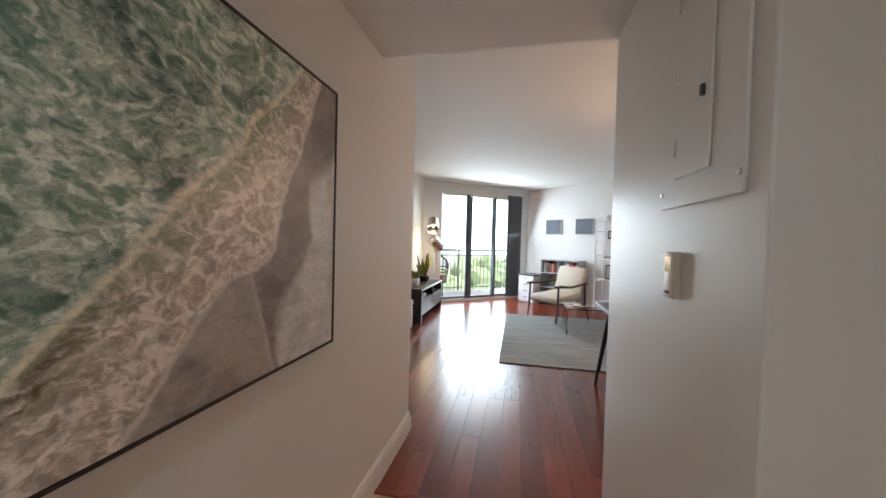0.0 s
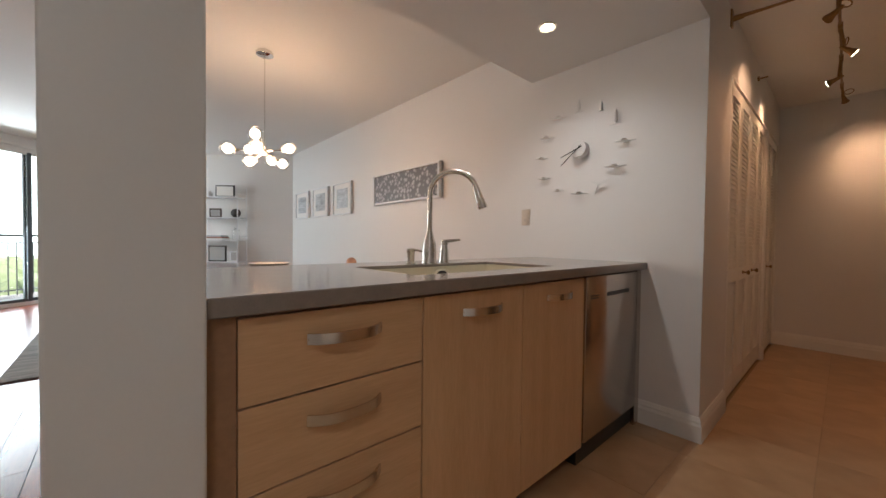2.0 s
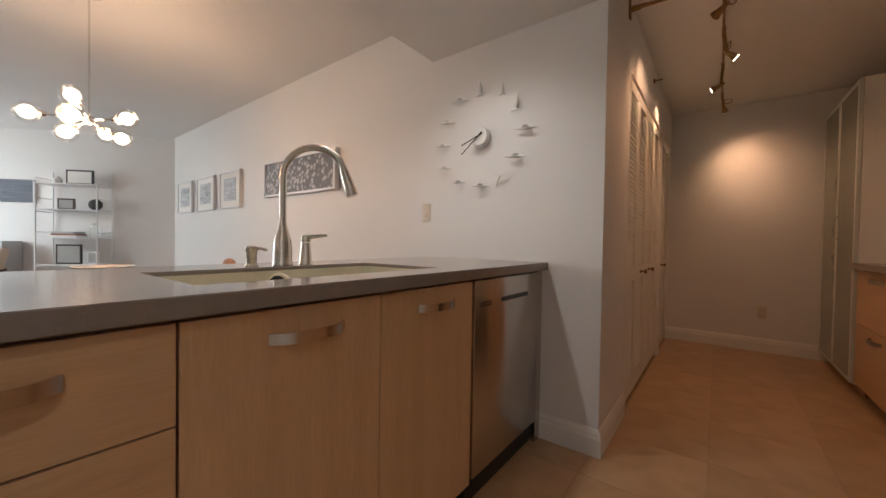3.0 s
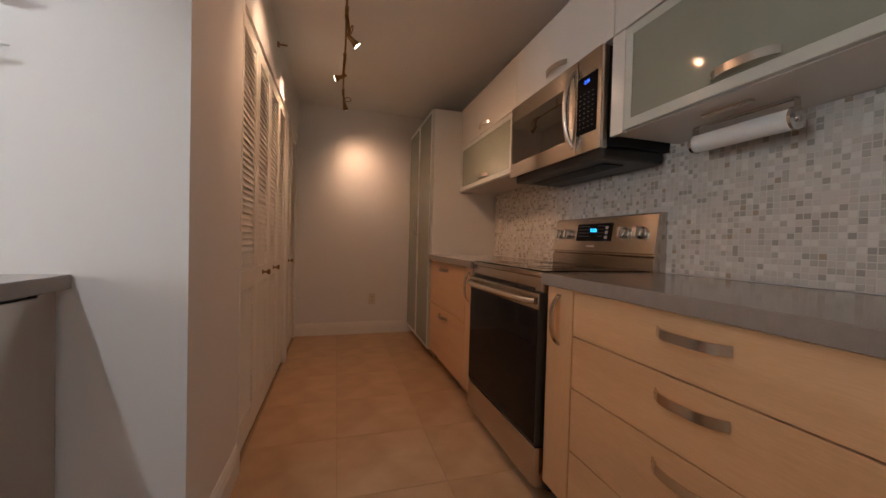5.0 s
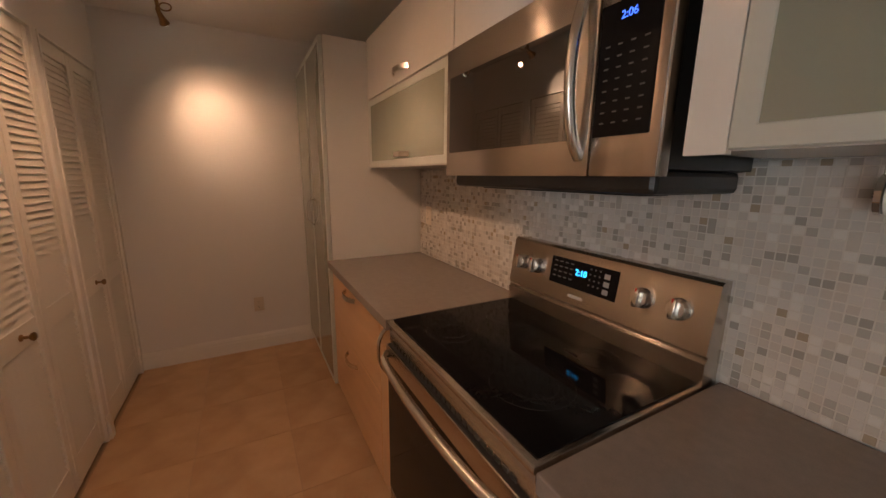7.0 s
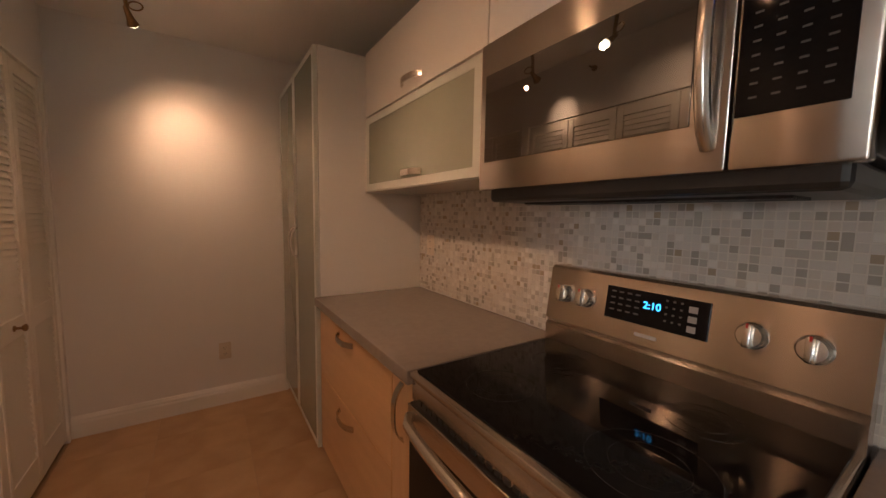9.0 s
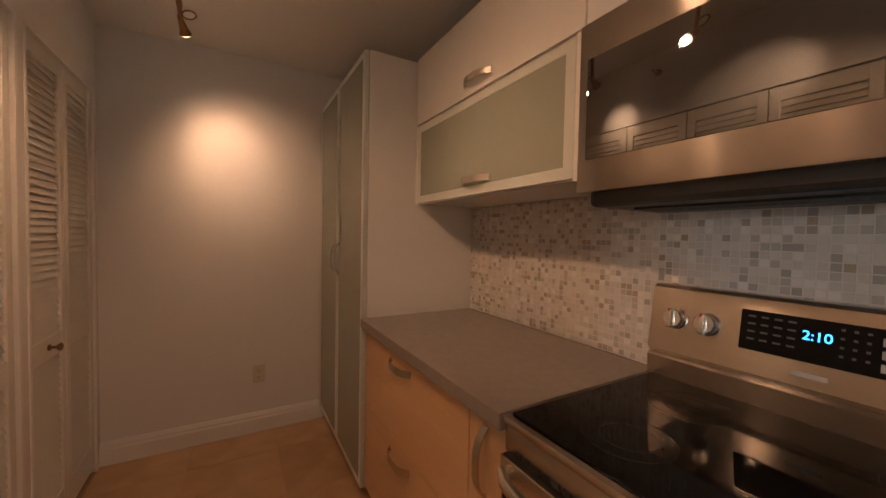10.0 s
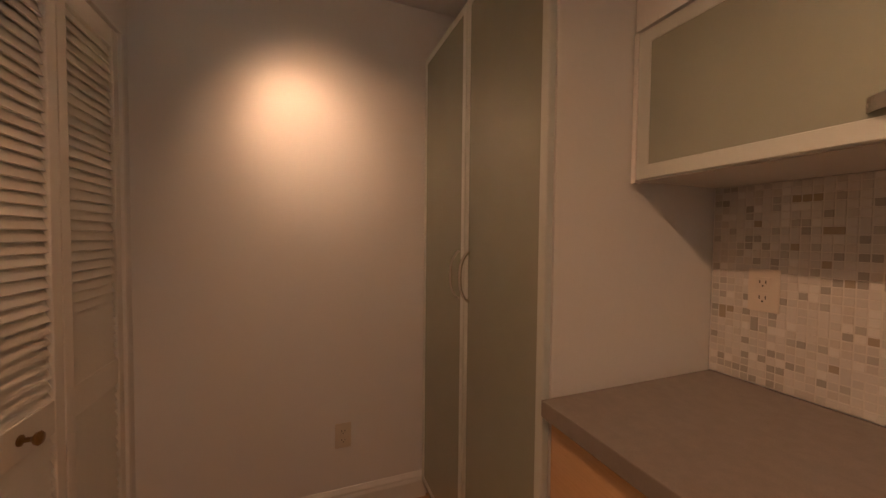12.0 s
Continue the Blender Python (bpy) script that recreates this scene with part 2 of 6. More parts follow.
def tube(bm, pts, r, seg=10, closed=False):
    """A round bar along the points; r may be a number or one a point."""
    pts = [Vector(p) for p in pts]
    rs = r if isinstance(r, (list, tuple)) else [r] * len(pts)
    rings, up = [], None
    n = len(pts)
    for i, p in enumerate(pts):
        a = pts[i - 1] if (i or closed) else p
        b = pts[(i + 1) % n] if (i + 1 < n or closed) else p
        t = (b - a).normalized()
        if up is None:
            up = Vector((0, 0, 1)) if abs(t.z) < 0.9 else Vector((1, 0, 0))
        side = t.cross(up).normalized()
        up = side.cross(t).normalized()
        rings.append([bm.verts.new(p + rs[i] * (math.cos(2 * math.pi * k / seg) * side + math.sin(2 * math.pi * k / seg) * up)) for k in range(seg)])
    for i in range(n if closed else n - 1):
        a, b = rings[i], rings[(i + 1) % n]
        for k in range(seg):
            bm.faces.new((a[k], a[(k + 1) % seg], b[(k + 1) % seg], b[k]))
    if not closed:
        bm.faces.new(rings[0][::-1])
        bm.faces.new(rings[-1])


def lathe(bm, prof, c=(0, 0, 0), seg=24, m=None):
    """Turns a profile of (radius, height) round z."""
    c = Vector(c)
    rings = []
    for r, z in prof:
        ring = [Vector((r * math.cos(2 * math.pi * k / seg), r * math.sin(2 * math.pi * k / seg), z)) for k in range(seg)]
        rings.append([bm.verts.new((m @ p if m is not None else p) + c) for p in ring])
    for a, b in zip(rings, rings[1:]):
        for k in range(seg):
            bm.faces.new((a[k], a[(k + 1) % seg], b[(k + 1) % seg], b[k]))
    bm.faces.new(rings[0][::-1])
    bm.faces.new(rings[-1])


def bow(bm, c, along, out, across, length, depth, wide, thick, n=12, flat=0.35):
    """A bowed flat handle: a strip that springs from the face and back."""
    c, along, out, across = Vector(c), Vector(along), Vector(out), Vector(across)
    prev, first = None, None
    for i in range(n + 1):
        s = -1 + 2 * i / n
        d = depth * (1 - abs(s) ** 3.0)
        slope = -depth * 3.0 * abs(s) ** 2.0 * (1 if s > 0 else -1) / (length / 2)
        nrm = (out - along * slope).normalized()
        p = c + along * (s * length / 2) + out * d
        ring = [bm.verts.new(p + across * wide / 2 + nrm * thick), bm.verts.new(p - across * wide / 2 + nrm * thick),
                bm.verts.new(p - across * wide / 2), bm.verts.new(p + across * wide / 2)]
        if prev:
            for k in range(4):
                bm.faces.new((prev[k], prev[(k + 1) % 4], ring[(k + 1) % 4], ring[k]))
        else:
            first = ring
        prev = ring
    bm.faces.new(first[::-1])
    bm.faces.new(prev)


def link(name, bm, material, smooth=False):
    bmesh.ops.recalc_face_normals(bm, faces=bm.faces)
    me = bpy.data.meshes.new(name)
    bm.to_mesh(me)
    bm.free()
    me.materials.append(material)
    if smooth:
        me.polygons.foreach_set("use_smooth", [True] * len(me.polygons))
        me.set_sharp_from_angle(angle=radians(40))
    return new(name, me)


def part(name, bm, material, parent, label="", smooth=False):
    """One mesh, in world places, under a thing or a part."""
    ob = link(name, bm, material, smooth)
    ob.parent = parent
    if parent.type == "EMPTY":
        ob.matrix_parent_inverse = Matrix.Translation(-parent.location)
    return tagged(ob, label)


def thing(name, loc, label, category, group="", kind=""):
    ob = new(name)
    ob.empty_display_size = 0.1
    ob.location = loc
    return tagged(ob, label, category, group, kind)


def single(name, bm, material, label, category, group="", kind="", smooth=False):
    return tagged(link(name, bm, material, smooth), label, category, group, kind)


def structure(name, bm, material, label, category="", smooth=False):
    return single(name, bm, material, label, category or name.split("_")[0], "", "structure", smooth)


def prism(pts, z0, z1):
    """An upright prism over the corners of a plan."""
    bm = bmesh.new()
    lo = [bm.verts.new((x, y, z0)) for x, y in pts]
    hi = [bm.verts.new((x, y, z1)) for x, y in pts]
    n = len(pts)
    for i in range(n):
        bm.faces.new((lo[i], lo[(i + 1) % n], hi[(i + 1) % n], hi[i]))
    bm.faces.new(lo[::-1])
    bm.faces.new(hi)
    return bm


# ---- plan ----
H = 0.915          # worktop height
CK = 2.165         # lowered ceiling over the peninsula and the passage
KH = 2.42          # kitchen ceiling
CT = 2.185         # top of the overhead cabinets
CL = 2.465         # living room ceiling
XE = 2.84          # end wall of the kitchen
YR = -1.79         # wall behind the range
XL = -3.38         # hall wall with the painting
XT = -4.55         # living room wall with the television
SOFF = 1.05        # edge of the lowered ceiling over the peninsula
WA, WB, WC, WD = Vector((-4.55, 6.49)), Vector((-4.25, 6.735)), Vector((-2.66, 8.03)), Vector((-2.50, 8.16))
PD = Vector((0.0, 5.90))

# walls
structure("wall_clock", box(0, 0.12, 0, SOFF, 0, CK), M_WALL, "white painted wall behind the clock")
structure("wall_art", box(0.006, 0.12, SOFF, 6.0, 0, CL), M_WALL, "long white painted living room wall")
closet_wall = structure("wall_closets", box(0.12, 0.56, 0, 0.12, 0, KH + 0.03), M_WALL, "white wall with the closet openings")
for x0, x1, z0 in ((0.56, 2.02, 2.04), (2.07, 2.80, 2.04)):
    part("header", box(x0, x1, 0, 0.12, z0, KH + 0.03), M_WALL, closet_wall)
for x0, x1 in ((2.02, 2.07), (2.80, 2.84)):
    part("pier", box(x0, x1, 0, 0.12, 0, KH + 0.03), M_WALL, closet_wall)
structure("wall_end", box(XE, XE + 0.12, YR - 0.12, 0.8, 0, KH + 0.03), M_WALL, "plain white end wall of the kitchen")
structure("wall_range", box(-3.5, XE, YR - 0.12, YR, 0, KH + 0.03), M_WALL, "white wall behind the range")
structure("wall_closet_back", box(0.12, XE, 0.68, 0.8, 0, KH + 0.03), M_LOUVSHADE, "back wall inside the closets, shade painted into its colour")
structure("wall_hall", box(XL - 0.12, XL, YR, 1.84, 0, CL), M_WALL, "white hall wall with the large painting")
structure("wall_hall_return", box(XT, XL - 0.12, 1.72, 1.84, 0, CL), M_WALL, "white return wall of the living room")
structure("wall_stub", box(-2.30, -2.107, 0.24, 1.26, 0, CK, 0.006, 3), M_HALLPAINT, "short white gloss-painted wall stub with a breaker panel")
structure("wall_television", box(XT - 0.12, XT, 1.72, 6.62, 0, CL), M_WALL, "white wall behind the television")


def slab(a, b, z0, z1, t=0.12):
    d = (b - a).normalized()
    n = Vector((-d.y, d.x)) * t
    return prism([a, b, b + n, a + n], z0, z1)


bw = slab(WA - (WB - WA).normalized() * 0.1, WB, 0, CL)
for a, b, z0, z1 in ((WB, WC, 2.315, CL), (WC, WD + (WD - WC).normalized() * 0.06, 0, CL)):
    o = slab(a, b, z0, z1)
    me = bpy.data.meshes.new("t")
    o.to_mesh(me)
    bw.from_mesh(me)
    bpy.data.meshes.remove(me)
    o.free()
structure("wall_window", bw, M_WALL, "white wall round the sliding window")
structure("wall_pictures", slab(WD, PD + (PD - WD).normalized() * 0.12, 0, CL), M_WALL, "white wall with two small pictures")

# ceilings
structure("ceiling_soffit", prism([(-3.5, 0.0), (0.12, 0.0), (0.12, SOFF), (-2.15, SOFF), (-2.15, 1.26), (-3.5, 1.26)], CK, CL + 0.1),
          M_CEIL, "lowered white ceiling over peninsula and passage", "ceiling")
structure("ceiling_kitchen", prism([(-3.5, YR - 0.1), (XE + 0.1, YR - 0.1), (XE + 0.1, 0.8), (0.121, 0.8), (0.121, -0.001), (-3.5, -0.001)], KH, CL + 0.1),
          M_CEIL, "white kitchen ceiling above the track light", "ceiling")
structure("ceiling_living", prism([(XT - 0.1, 0.9), (0.1, 0.9), (0.1, 6.0), (-2.5, 8.35), (XT - 0.1, 6.7)], CL, CL + 0.15), M_CEIL, "white living room ceiling")
structure("floor_slab", prism([(XT - 0.1, YR - 0.1), (XE + 0.1, YR - 0.1), (XE + 0.1, 0.8), (0.1, 0.8), (0.1, 6.0), (-2.5, 8.35), (XT - 0.1, 6.7)], -0.2, -0.012),
          M_GROUT, "floor slab under tiles and planks", "floor")


def baseboard(name, pts, parent_label="white moulded baseboard"):
    """A moulded board along floor points, on their left side."""
    prof = [(0, 0), (0.016, 0), (0.016, 0.085), (0.012, 0.098), (0.012, 0.108), (0.007, 0.12), (0.004, 0.128), (0, 0.13)]
    bm = bmesh.new()
    ps = [Vector(p) for p in pts]
    rows = []
    for i, p in enumerate(ps):
        a = (p - ps[i - 1]).normalized() if i else None
        b = (ps[i + 1] - p).normalized() if i + 1 < len(ps) else None
        na = Vector((-a.y, a.x)) if a else None
        nb = Vector((-b.y, b.x)) if b else None
        n = (na + nb) / (1 + na.dot(nb)) if na and nb else (na or nb)
        rows.append([bm.verts.new((p.x + n.x * u, p.y + n.y * u, v)) for u, v in prof])
    for r, s in zip(rows, rows[1:]):
        for k in range(len(prof) - 1):
            bm.faces.new((r[k], r[k + 1], s[k + 1], s[k]))
    bm.faces.new(rows[0])
    bm.faces.new(rows[-1][::-1])
    structure(name, bm, M_TRIM, parent_label, "baseboard")


baseboard("baseboard_corner", [(0.545, 0), (0, 0), (0, 0.30)])
baseboard("baseboard_closets", [(2.068, 0), (2.022, 0)])
baseboard("baseboard_end", [(XE, -1.19), (XE, 0)])
baseboard("baseboard_hall", [(XL - 0.12, 1.84), (XL, 1.84), (XL, YR)][::1])
baseboard("baseboard_stub", [(-2.30, 0.24), (-2.30, 1.26), (-2.107, 1.26)])
baseboard("baseboard_television", [(XT, 6.49), (XT, 1.84)])
baseboard("baseboard_pictures", [PD, WD])
baseboard("baseboard_art", [(0.006, 1.1), (0.006, 5.9)])

# ---- closet bifold doors with louvers ----


def louver_door(x0, x1, knob, slat_mesh):
    t = thing("bifold_door", ((x0 + x1) / 2, 0.02, 0.02), "white-painted wooden louvered bifold closet door, closed", "door", "bifold closet doors")
    y0, y1, st = 0.008, 0.038, 0.042
    zb, zt = 0.025, 2.03
    for a in (x0 + 0.002, x1 - 0.002 - st):
        part("stile", box(a, a + st, y0, y1, zb, zt, 0.003), M_LOUVER, t)
    for a, b in ((zb, 0.16), (0.775, 0.865), (1.965, zt)):
        part("rail", box(x0 + st, x1 - st, y0 + 0.002, y1 - 0.002, a, b, 0.002), M_LOUVER, t)
    w = x1 - x0 - 2 * st + 0.004
    for lo, hi in ((0.16, 0.775), (0.865, 1.965)):
        n = round((hi - lo) / 0.0305)
        for i in range(n):
            s = new("slat", slat_mesh)
            s.parent = t
            s.matrix_parent_inverse = Matrix.Translation(-t.location)
            s.location = ((x0 + x1) / 2, 0.023, lo + (i + 0.5) * (hi - lo) / n)
            s.scale = (w, 1, 1)
    if knob:
        bm = bmesh.new()
        lathe(bm, [(0.013, 0), (0.013, 0.004), (0.006, 0.008), (0.006, 0.022), (0.015, 0.030), (0.017, 0.036), (0.013, 0.041), (0.004, 0.043)],
              ((x0 + x1) / 2, y0, 0.825), 16, Matrix.Rotation(radians(90), 4, "X"))
        part("knob", bm, M_BRONZE, t, "aged brass knob", True)
    return t


slat_bm = bmesh.new()
bx(slat_bm, -0.5, 0.5, -0.0027, 0.0027, -0.0181, 0.0181, 0)
bmesh.ops.rotate(slat_bm, verts=slat_bm.verts, cent=(0, 0, 0), matrix=Matrix.Rotation(radians(-22), 3, "X"))
slat_mesh = bpy.data.meshes.new("slat")
slat_bm.to_mesh(slat_mesh)
slat_mesh.materials.append(M_LOUVER)
for i, xa in enumerate((0.58, 0.935, 1.29, 1.645)):
    louver_door(xa, xa + 0.355, i in (1, 2), slat_mesh)
for i, xa in enumerate((2.08, 2.435)):
    louver_door(xa, xa + 0.355, i == 0, slat_mesh)
for i, (a, b) in enumerate(((0.56, 2.02), (2.07, 2.80))):
    bm = bmesh.new()
    bx(bm, a - 0.0, a + 0.018, -0.004, 0.04, 0, 2.045, 0.002)
    bx(bm, b - 0.018, b, -0.004, 0.04, 0, 2.045, 0.002)
    bx(bm, a + 0.018, b - 0.018, -0.004, 0.04, 2.033, 2.045, 0.002)
    structure(f"door_{i + 1}", bm, M_TRIM, "white painted closet door jamb", "door frame")

# ---- cabinets, range side ----
FY = -1.19   # cabinet fronts


def handle(parent, c, along, out, length=0.18, depth=0.030, wide=0.024, thick=0.005, mat_=None):
    a, o = Vector(along), Vector(out)
    bm = bmesh.new()
    bow(bm, c, a, o, a.cross(o), length, depth, wide, thick)
    for s in (-1, 1):
        p = Vector(c) + a * s * (length / 2 - 0.004)
        cyl(bm, p - o * 0.001, p + o * 0.006, 0.006, seg=10)
    return part("handle", bm, mat_ or M_STEELH, parent, "bowed brushed nickel handle", True)


OUT = Vector((0, 1, 0))


def base_unit(x0, x1, drawers, label, hx=None):
    t = thing("base_cabinet", ((x0 + x1) / 2, -1.5, 0), label, "cabinet", "kitchen base cabinets")
    part("body", box(x0 + 0.001, x1 - 0.001, YR + 0.002, FY - 0.024, 0.10, 0.868, 0.001), M_BIRCHEDGE, t)
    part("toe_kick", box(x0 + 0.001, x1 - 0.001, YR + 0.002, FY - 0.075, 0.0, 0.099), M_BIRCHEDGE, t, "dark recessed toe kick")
    for z0, z1, kind in drawers:
        f = part("drawer_front" if kind != "pull" else "door", box(x0 + 0.002, x1 - 0.002, FY - 0.022, FY, z0 + 0.002, z1 - 0.002, 0.0018), M_BIRCH if kind != "pull" else M_BIRCHV, t)
        cx = (x0 + x1) / 2 if hx is None else hx
        if kind == "drawer":
            handle(f, (cx, FY, z1 - 0.055), (1, 0, 0), OUT)
        elif kind == "pull":
            handle(f, (cx, FY, 0.75), (0, 0, 1), OUT)
    return t


base_unit(0.98, 1.855, [(0.51, 0.868, "drawer"), (0.10, 0.51, "drawer")], "birch veneer base cabinet with two deep drawers", 1.44)
base_unit(0.828, 0.978, [(0.10, 0.868, "pull")], "narrow birch pull-out base cabinet beside the range")
base_unit(-0.108, 0.048, [(0.10, 0.868, "pull")], "narrow birch pull-out base cabinet beside the range")
base_unit(-0.96, -0.110, [(0.71, 0.868, "drawer"), (0.53, 0.71, "drawer"), (0.31, 0.53, "drawer"), (0.10, 0.31, "drawer")], "wide birch veneer cabinet with four drawers", -0.545)
base_unit(-1.50, -0.962, [(0.71, 0.868, "drawer"), (0.53, 0.71, "drawer"), (0.31, 0.53, "drawer"), (0.10, 0.31, "drawer")], "birch veneer drawer cabinet at the run's end")
for a, b in ((0.823, 1.858), (-1.52, 0.052)):
    single("worktop", box(a, b, YR + 0.004, -1.162, 0.872, H, 0.003), M_QUARTZ, "polished grey quartz worktop on birch cabinets", "worktop", "kitchen worktops")



def carcass(parent, x0, x1, y0, y1, z0, z1, shelves=(), t=0.018):
    """An open-fronted case with shelves, each board a part."""
    part("side_panel", box(x0, x0 + t, y0, y1, z0, z1, 0.001), M_WHITECAB, parent)
    part("side_panel", box(x1 - t, x1, y0, y1, z0, z1, 0.001), M_WHITECAB, parent)
    part("back_panel", box(x0 + t, x1 - t, y0, y0 + 0.008, z0, z1), M_WHITECAB, parent)
    for z in (z0, z1 - t, *shelves):
        part("shelf", box(x0 + t, x1 - t, y0 + 0.008, y1, z, z + t), M_WHITECAB, parent)


def door_frame(x0, x1, y0, y1, z0, z1, w):
    """A flat frame round an opening, as one piece."""
    bm = bmesh.new()

    def ring(y, i):
        return [bm.verts.new((x, y, z)) for x, z in ((x0 + i, z0 + i), (x1 - i, z0 + i), (x1 - i, z1 - i), (x0 + i, z1 - i))]
    rows = [ring(y0, w), ring(y0, 0), ring(y1 - 0.002, 0), ring(y1, 0.002), ring(y1, w - 0.002), ring(y1 - 0.002, w)]
    for a, b in zip(rows, rows[1:] + rows[:1]):
        for k in range(4):
            bm.faces.new((a[k], a[(k + 1) % 4], b[(k + 1) % 4], b[k]))
    return bm


# pantry
pan = thing("pantry_cabinet", (2.35, -1.5, 0), "tall white pantry cabinet with two frosted glass doors", "cabinet")
carcass(pan, 1.862, XE - 0.004, YR + 0.003, -1.195, 0.08, 2.175, (0.38, 0.70, 1.05, 1.44, 1.80))
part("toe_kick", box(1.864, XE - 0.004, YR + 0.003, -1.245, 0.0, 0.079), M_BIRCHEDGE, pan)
for x0, x1, hx in ((1.866, 2.346, 2.305), (2.352, 2.832, 2.393)):
    d = part("door", door_frame(x0, x1, -1.192, -1.172, 0.085, 2.172, 0.03), M_FROSTFRAME, pan, "pale framed door")
    part("pane", box(x0 + 0.030, x1 - 0.030, -1.178, -1.174, 0.115, 2.142, 0.0), M_FROST, d, "frosted green-grey glass pane")
    handle(d, (hx, -1.171, 1.17), (0, 0, 1), OUT, 0.18, 0.032, 0.018)

# upper cabinets
UY = -1.44


def upper_unit(x0, x1, hx, gx):
    t = thing("upper_cabinet", ((x0 + x1) / 2, -1.6, 1.47), "white wall cabinet with a frosted glass flap door", "cabinet", "kitchen wall cabinets")
    carcass(t, x0, x1, YR + 0.003, UY - 0.022, 1.468, 1.855)
    d = part("door", door_frame(gx[0], gx[1], UY - 0.02, UY, 1.47, 1.852, 0.036), M_FROSTFRAME, t, "pale framed flap door")
    part("pane", box(gx[0] + 0.036, gx[1] - 0.036, UY - 0.006, UY - 0.002, 1.506, 1.816, 0.0), M_FROST, d, "frosted green-grey glass pane")
    handle(d, (hx, UY - 0.001, 1.525), (1, 0, 0), OUT, 0.17, 0.028)
    return t


u = upper_unit(0.85, 1.858, 1.335, (0.878, 1.845))
part("side_panel", box(0.848, 0.876, YR + 0.003, UY + 0.001, 1.462, 1.856, 0.001), M_WHITECAB, u)
part("end_panel", box(1.846, 1.859, UY - 0.02, UY + 0.001, 1.462, 1.856, 0.001), M_WHITECAB, u)
u = upper_unit(-0.93, 0.030, -0.46, (-0.925, -0.035))
part("side_panel", box(-0.034, 0.032, UY - 0.02, UY + 0.0, 1.462, 1.856, 0.001), M_WHITECAB, u)
u = upper_unit(-1.50, -0.935, -1.22, (-1.495, -0.94))
for x0, x1, hx in ((0.85, 1.859, 1.335), (0.03, 0.848, 0.42), (-0.93, 0.028, -0.45), (-1.50, -0.932, -1.21)):
    t = thing("overhead_cabinet", ((x0 + x1) / 2, -1.6, 1.86), "white lacquered overhead cabinet with a flap door", "cabinet", "kitchen overhead cabinets")
    part("body", box(x0, x1, YR + 0.003, UY - 0.022, 1.858, CT - 0.003, 0.001), M_WHITECAB, t)
    d = part("door", box(x0 + 0.002, x1 - 0.002, UY - 0.02, UY, 1.86, CT, 0.002), M_WHITECAB, t)
    handle(d, (hx, UY, 1.905), (1, 0, 0), OUT, 0.17, 0.028)

M_CUP = mat("stoneware", (0.50, 0.33, 0.24), 0.4, var=0.08, bump=0.02)
for cx, r, h_, m_ in ((-0.22, 0.055, 0.10, M_CUP), (-0.36, 0.06, 0.07, M_PLATE), (-0.75, 0.05, 0.12, M_CUP), (1.12, 0.065, 0.13, M_PLATE), (1.30, 0.05, 0.09, M_PLATE)):
    bm = bmesh.new()
    lathe(bm, [(r * 0.7, 0), (r, h_ * 0.3), (r, h_), (r * 0.92, h_), (r * 0.9, h_ * 0.3), (r * 0.5, 0.008)], (cx, -1.58, 1.487), 20)
    single("cup", bm, m_, "pale stoneware cup behind frosted cabinet glass", "cup", "cups in the wall cabinets", smooth=True)

# ---- over-the-range microwave ----
mw = thing("microwave", (0.44, -1.6, 1.40), "stainless over-the-range microwave with black glass door", "microwave")
MY = -1.412
part("body", box(0.062, 0.838, YR + 0.004, MY - 0.042, 1.44, 1.845, 0.003), M_BLACK, mw)
part("underside", box(0.075, 0.825, YR + 0.02, MY - 0.03, 1.39, 1.439, 0.012), M_BLACK, mw, "black vented underside")
door = part("door", box(0.212, 0.842, MY - 0.04, MY, 1.425, 1.845, 0.005), M_STEEL, mw, "brushed steel door", True)
part("window", box(0.268, 0.815, MY + 0.0005, MY + 0.003, 1.505, 1.752, 0.001), M_OVENGLASS, door, "dark glass window")
bm = bmesh.new()
tube(bm, [(0.238, MY - 0.002 + 0.045 * math.sin(math.pi * min(1, max(0, s))) ** 0.6, 1.465 + 0.345 * s) for s in [i / 14 for i in range(15)]],
     0.0125, 12)
part("handle", bm, M_STEELH, door, "bowed steel bar handle", True)
pnl = part("control_panel", box(0.058, 0.209, MY - 0.04, MY, 1.425, 1.845, 0.005), M_STEEL, mw, "brushed steel control side", True)
part("keypad", box(0.080, 0.204, MY + 0.0005, MY + 0.003, 1.505, 1.752, 0.001), M_BLACKGLASS, pnl, "black glass keypad")


def text(body, size, loc, mat_, parent, name="writing", rot=(90, 0, 180), extrude=0.0004):
    cu = bpy.data.curves.new(name, "FONT")
    cu.body, cu.size, cu.extrude, cu.align_x, cu.align_y = body, size, extrude, "CENTER", "CENTER"
    tmp = new(name, cu)
    dg = bpy.context.evaluated_depsgraph_get()
    me = bpy.data.meshes.new_from_object(tmp.evaluated_get(dg))
    bpy.data.objects.remove(tmp)
    me.transform(pose(*loc, *rot))
    me.materials.append(mat_)
    ob = new(name, me)
    ob.parent = parent
    if parent.type == "EMPTY":
        ob.matrix_parent_inverse = Matrix.Translation(-parent.location)
    return ob


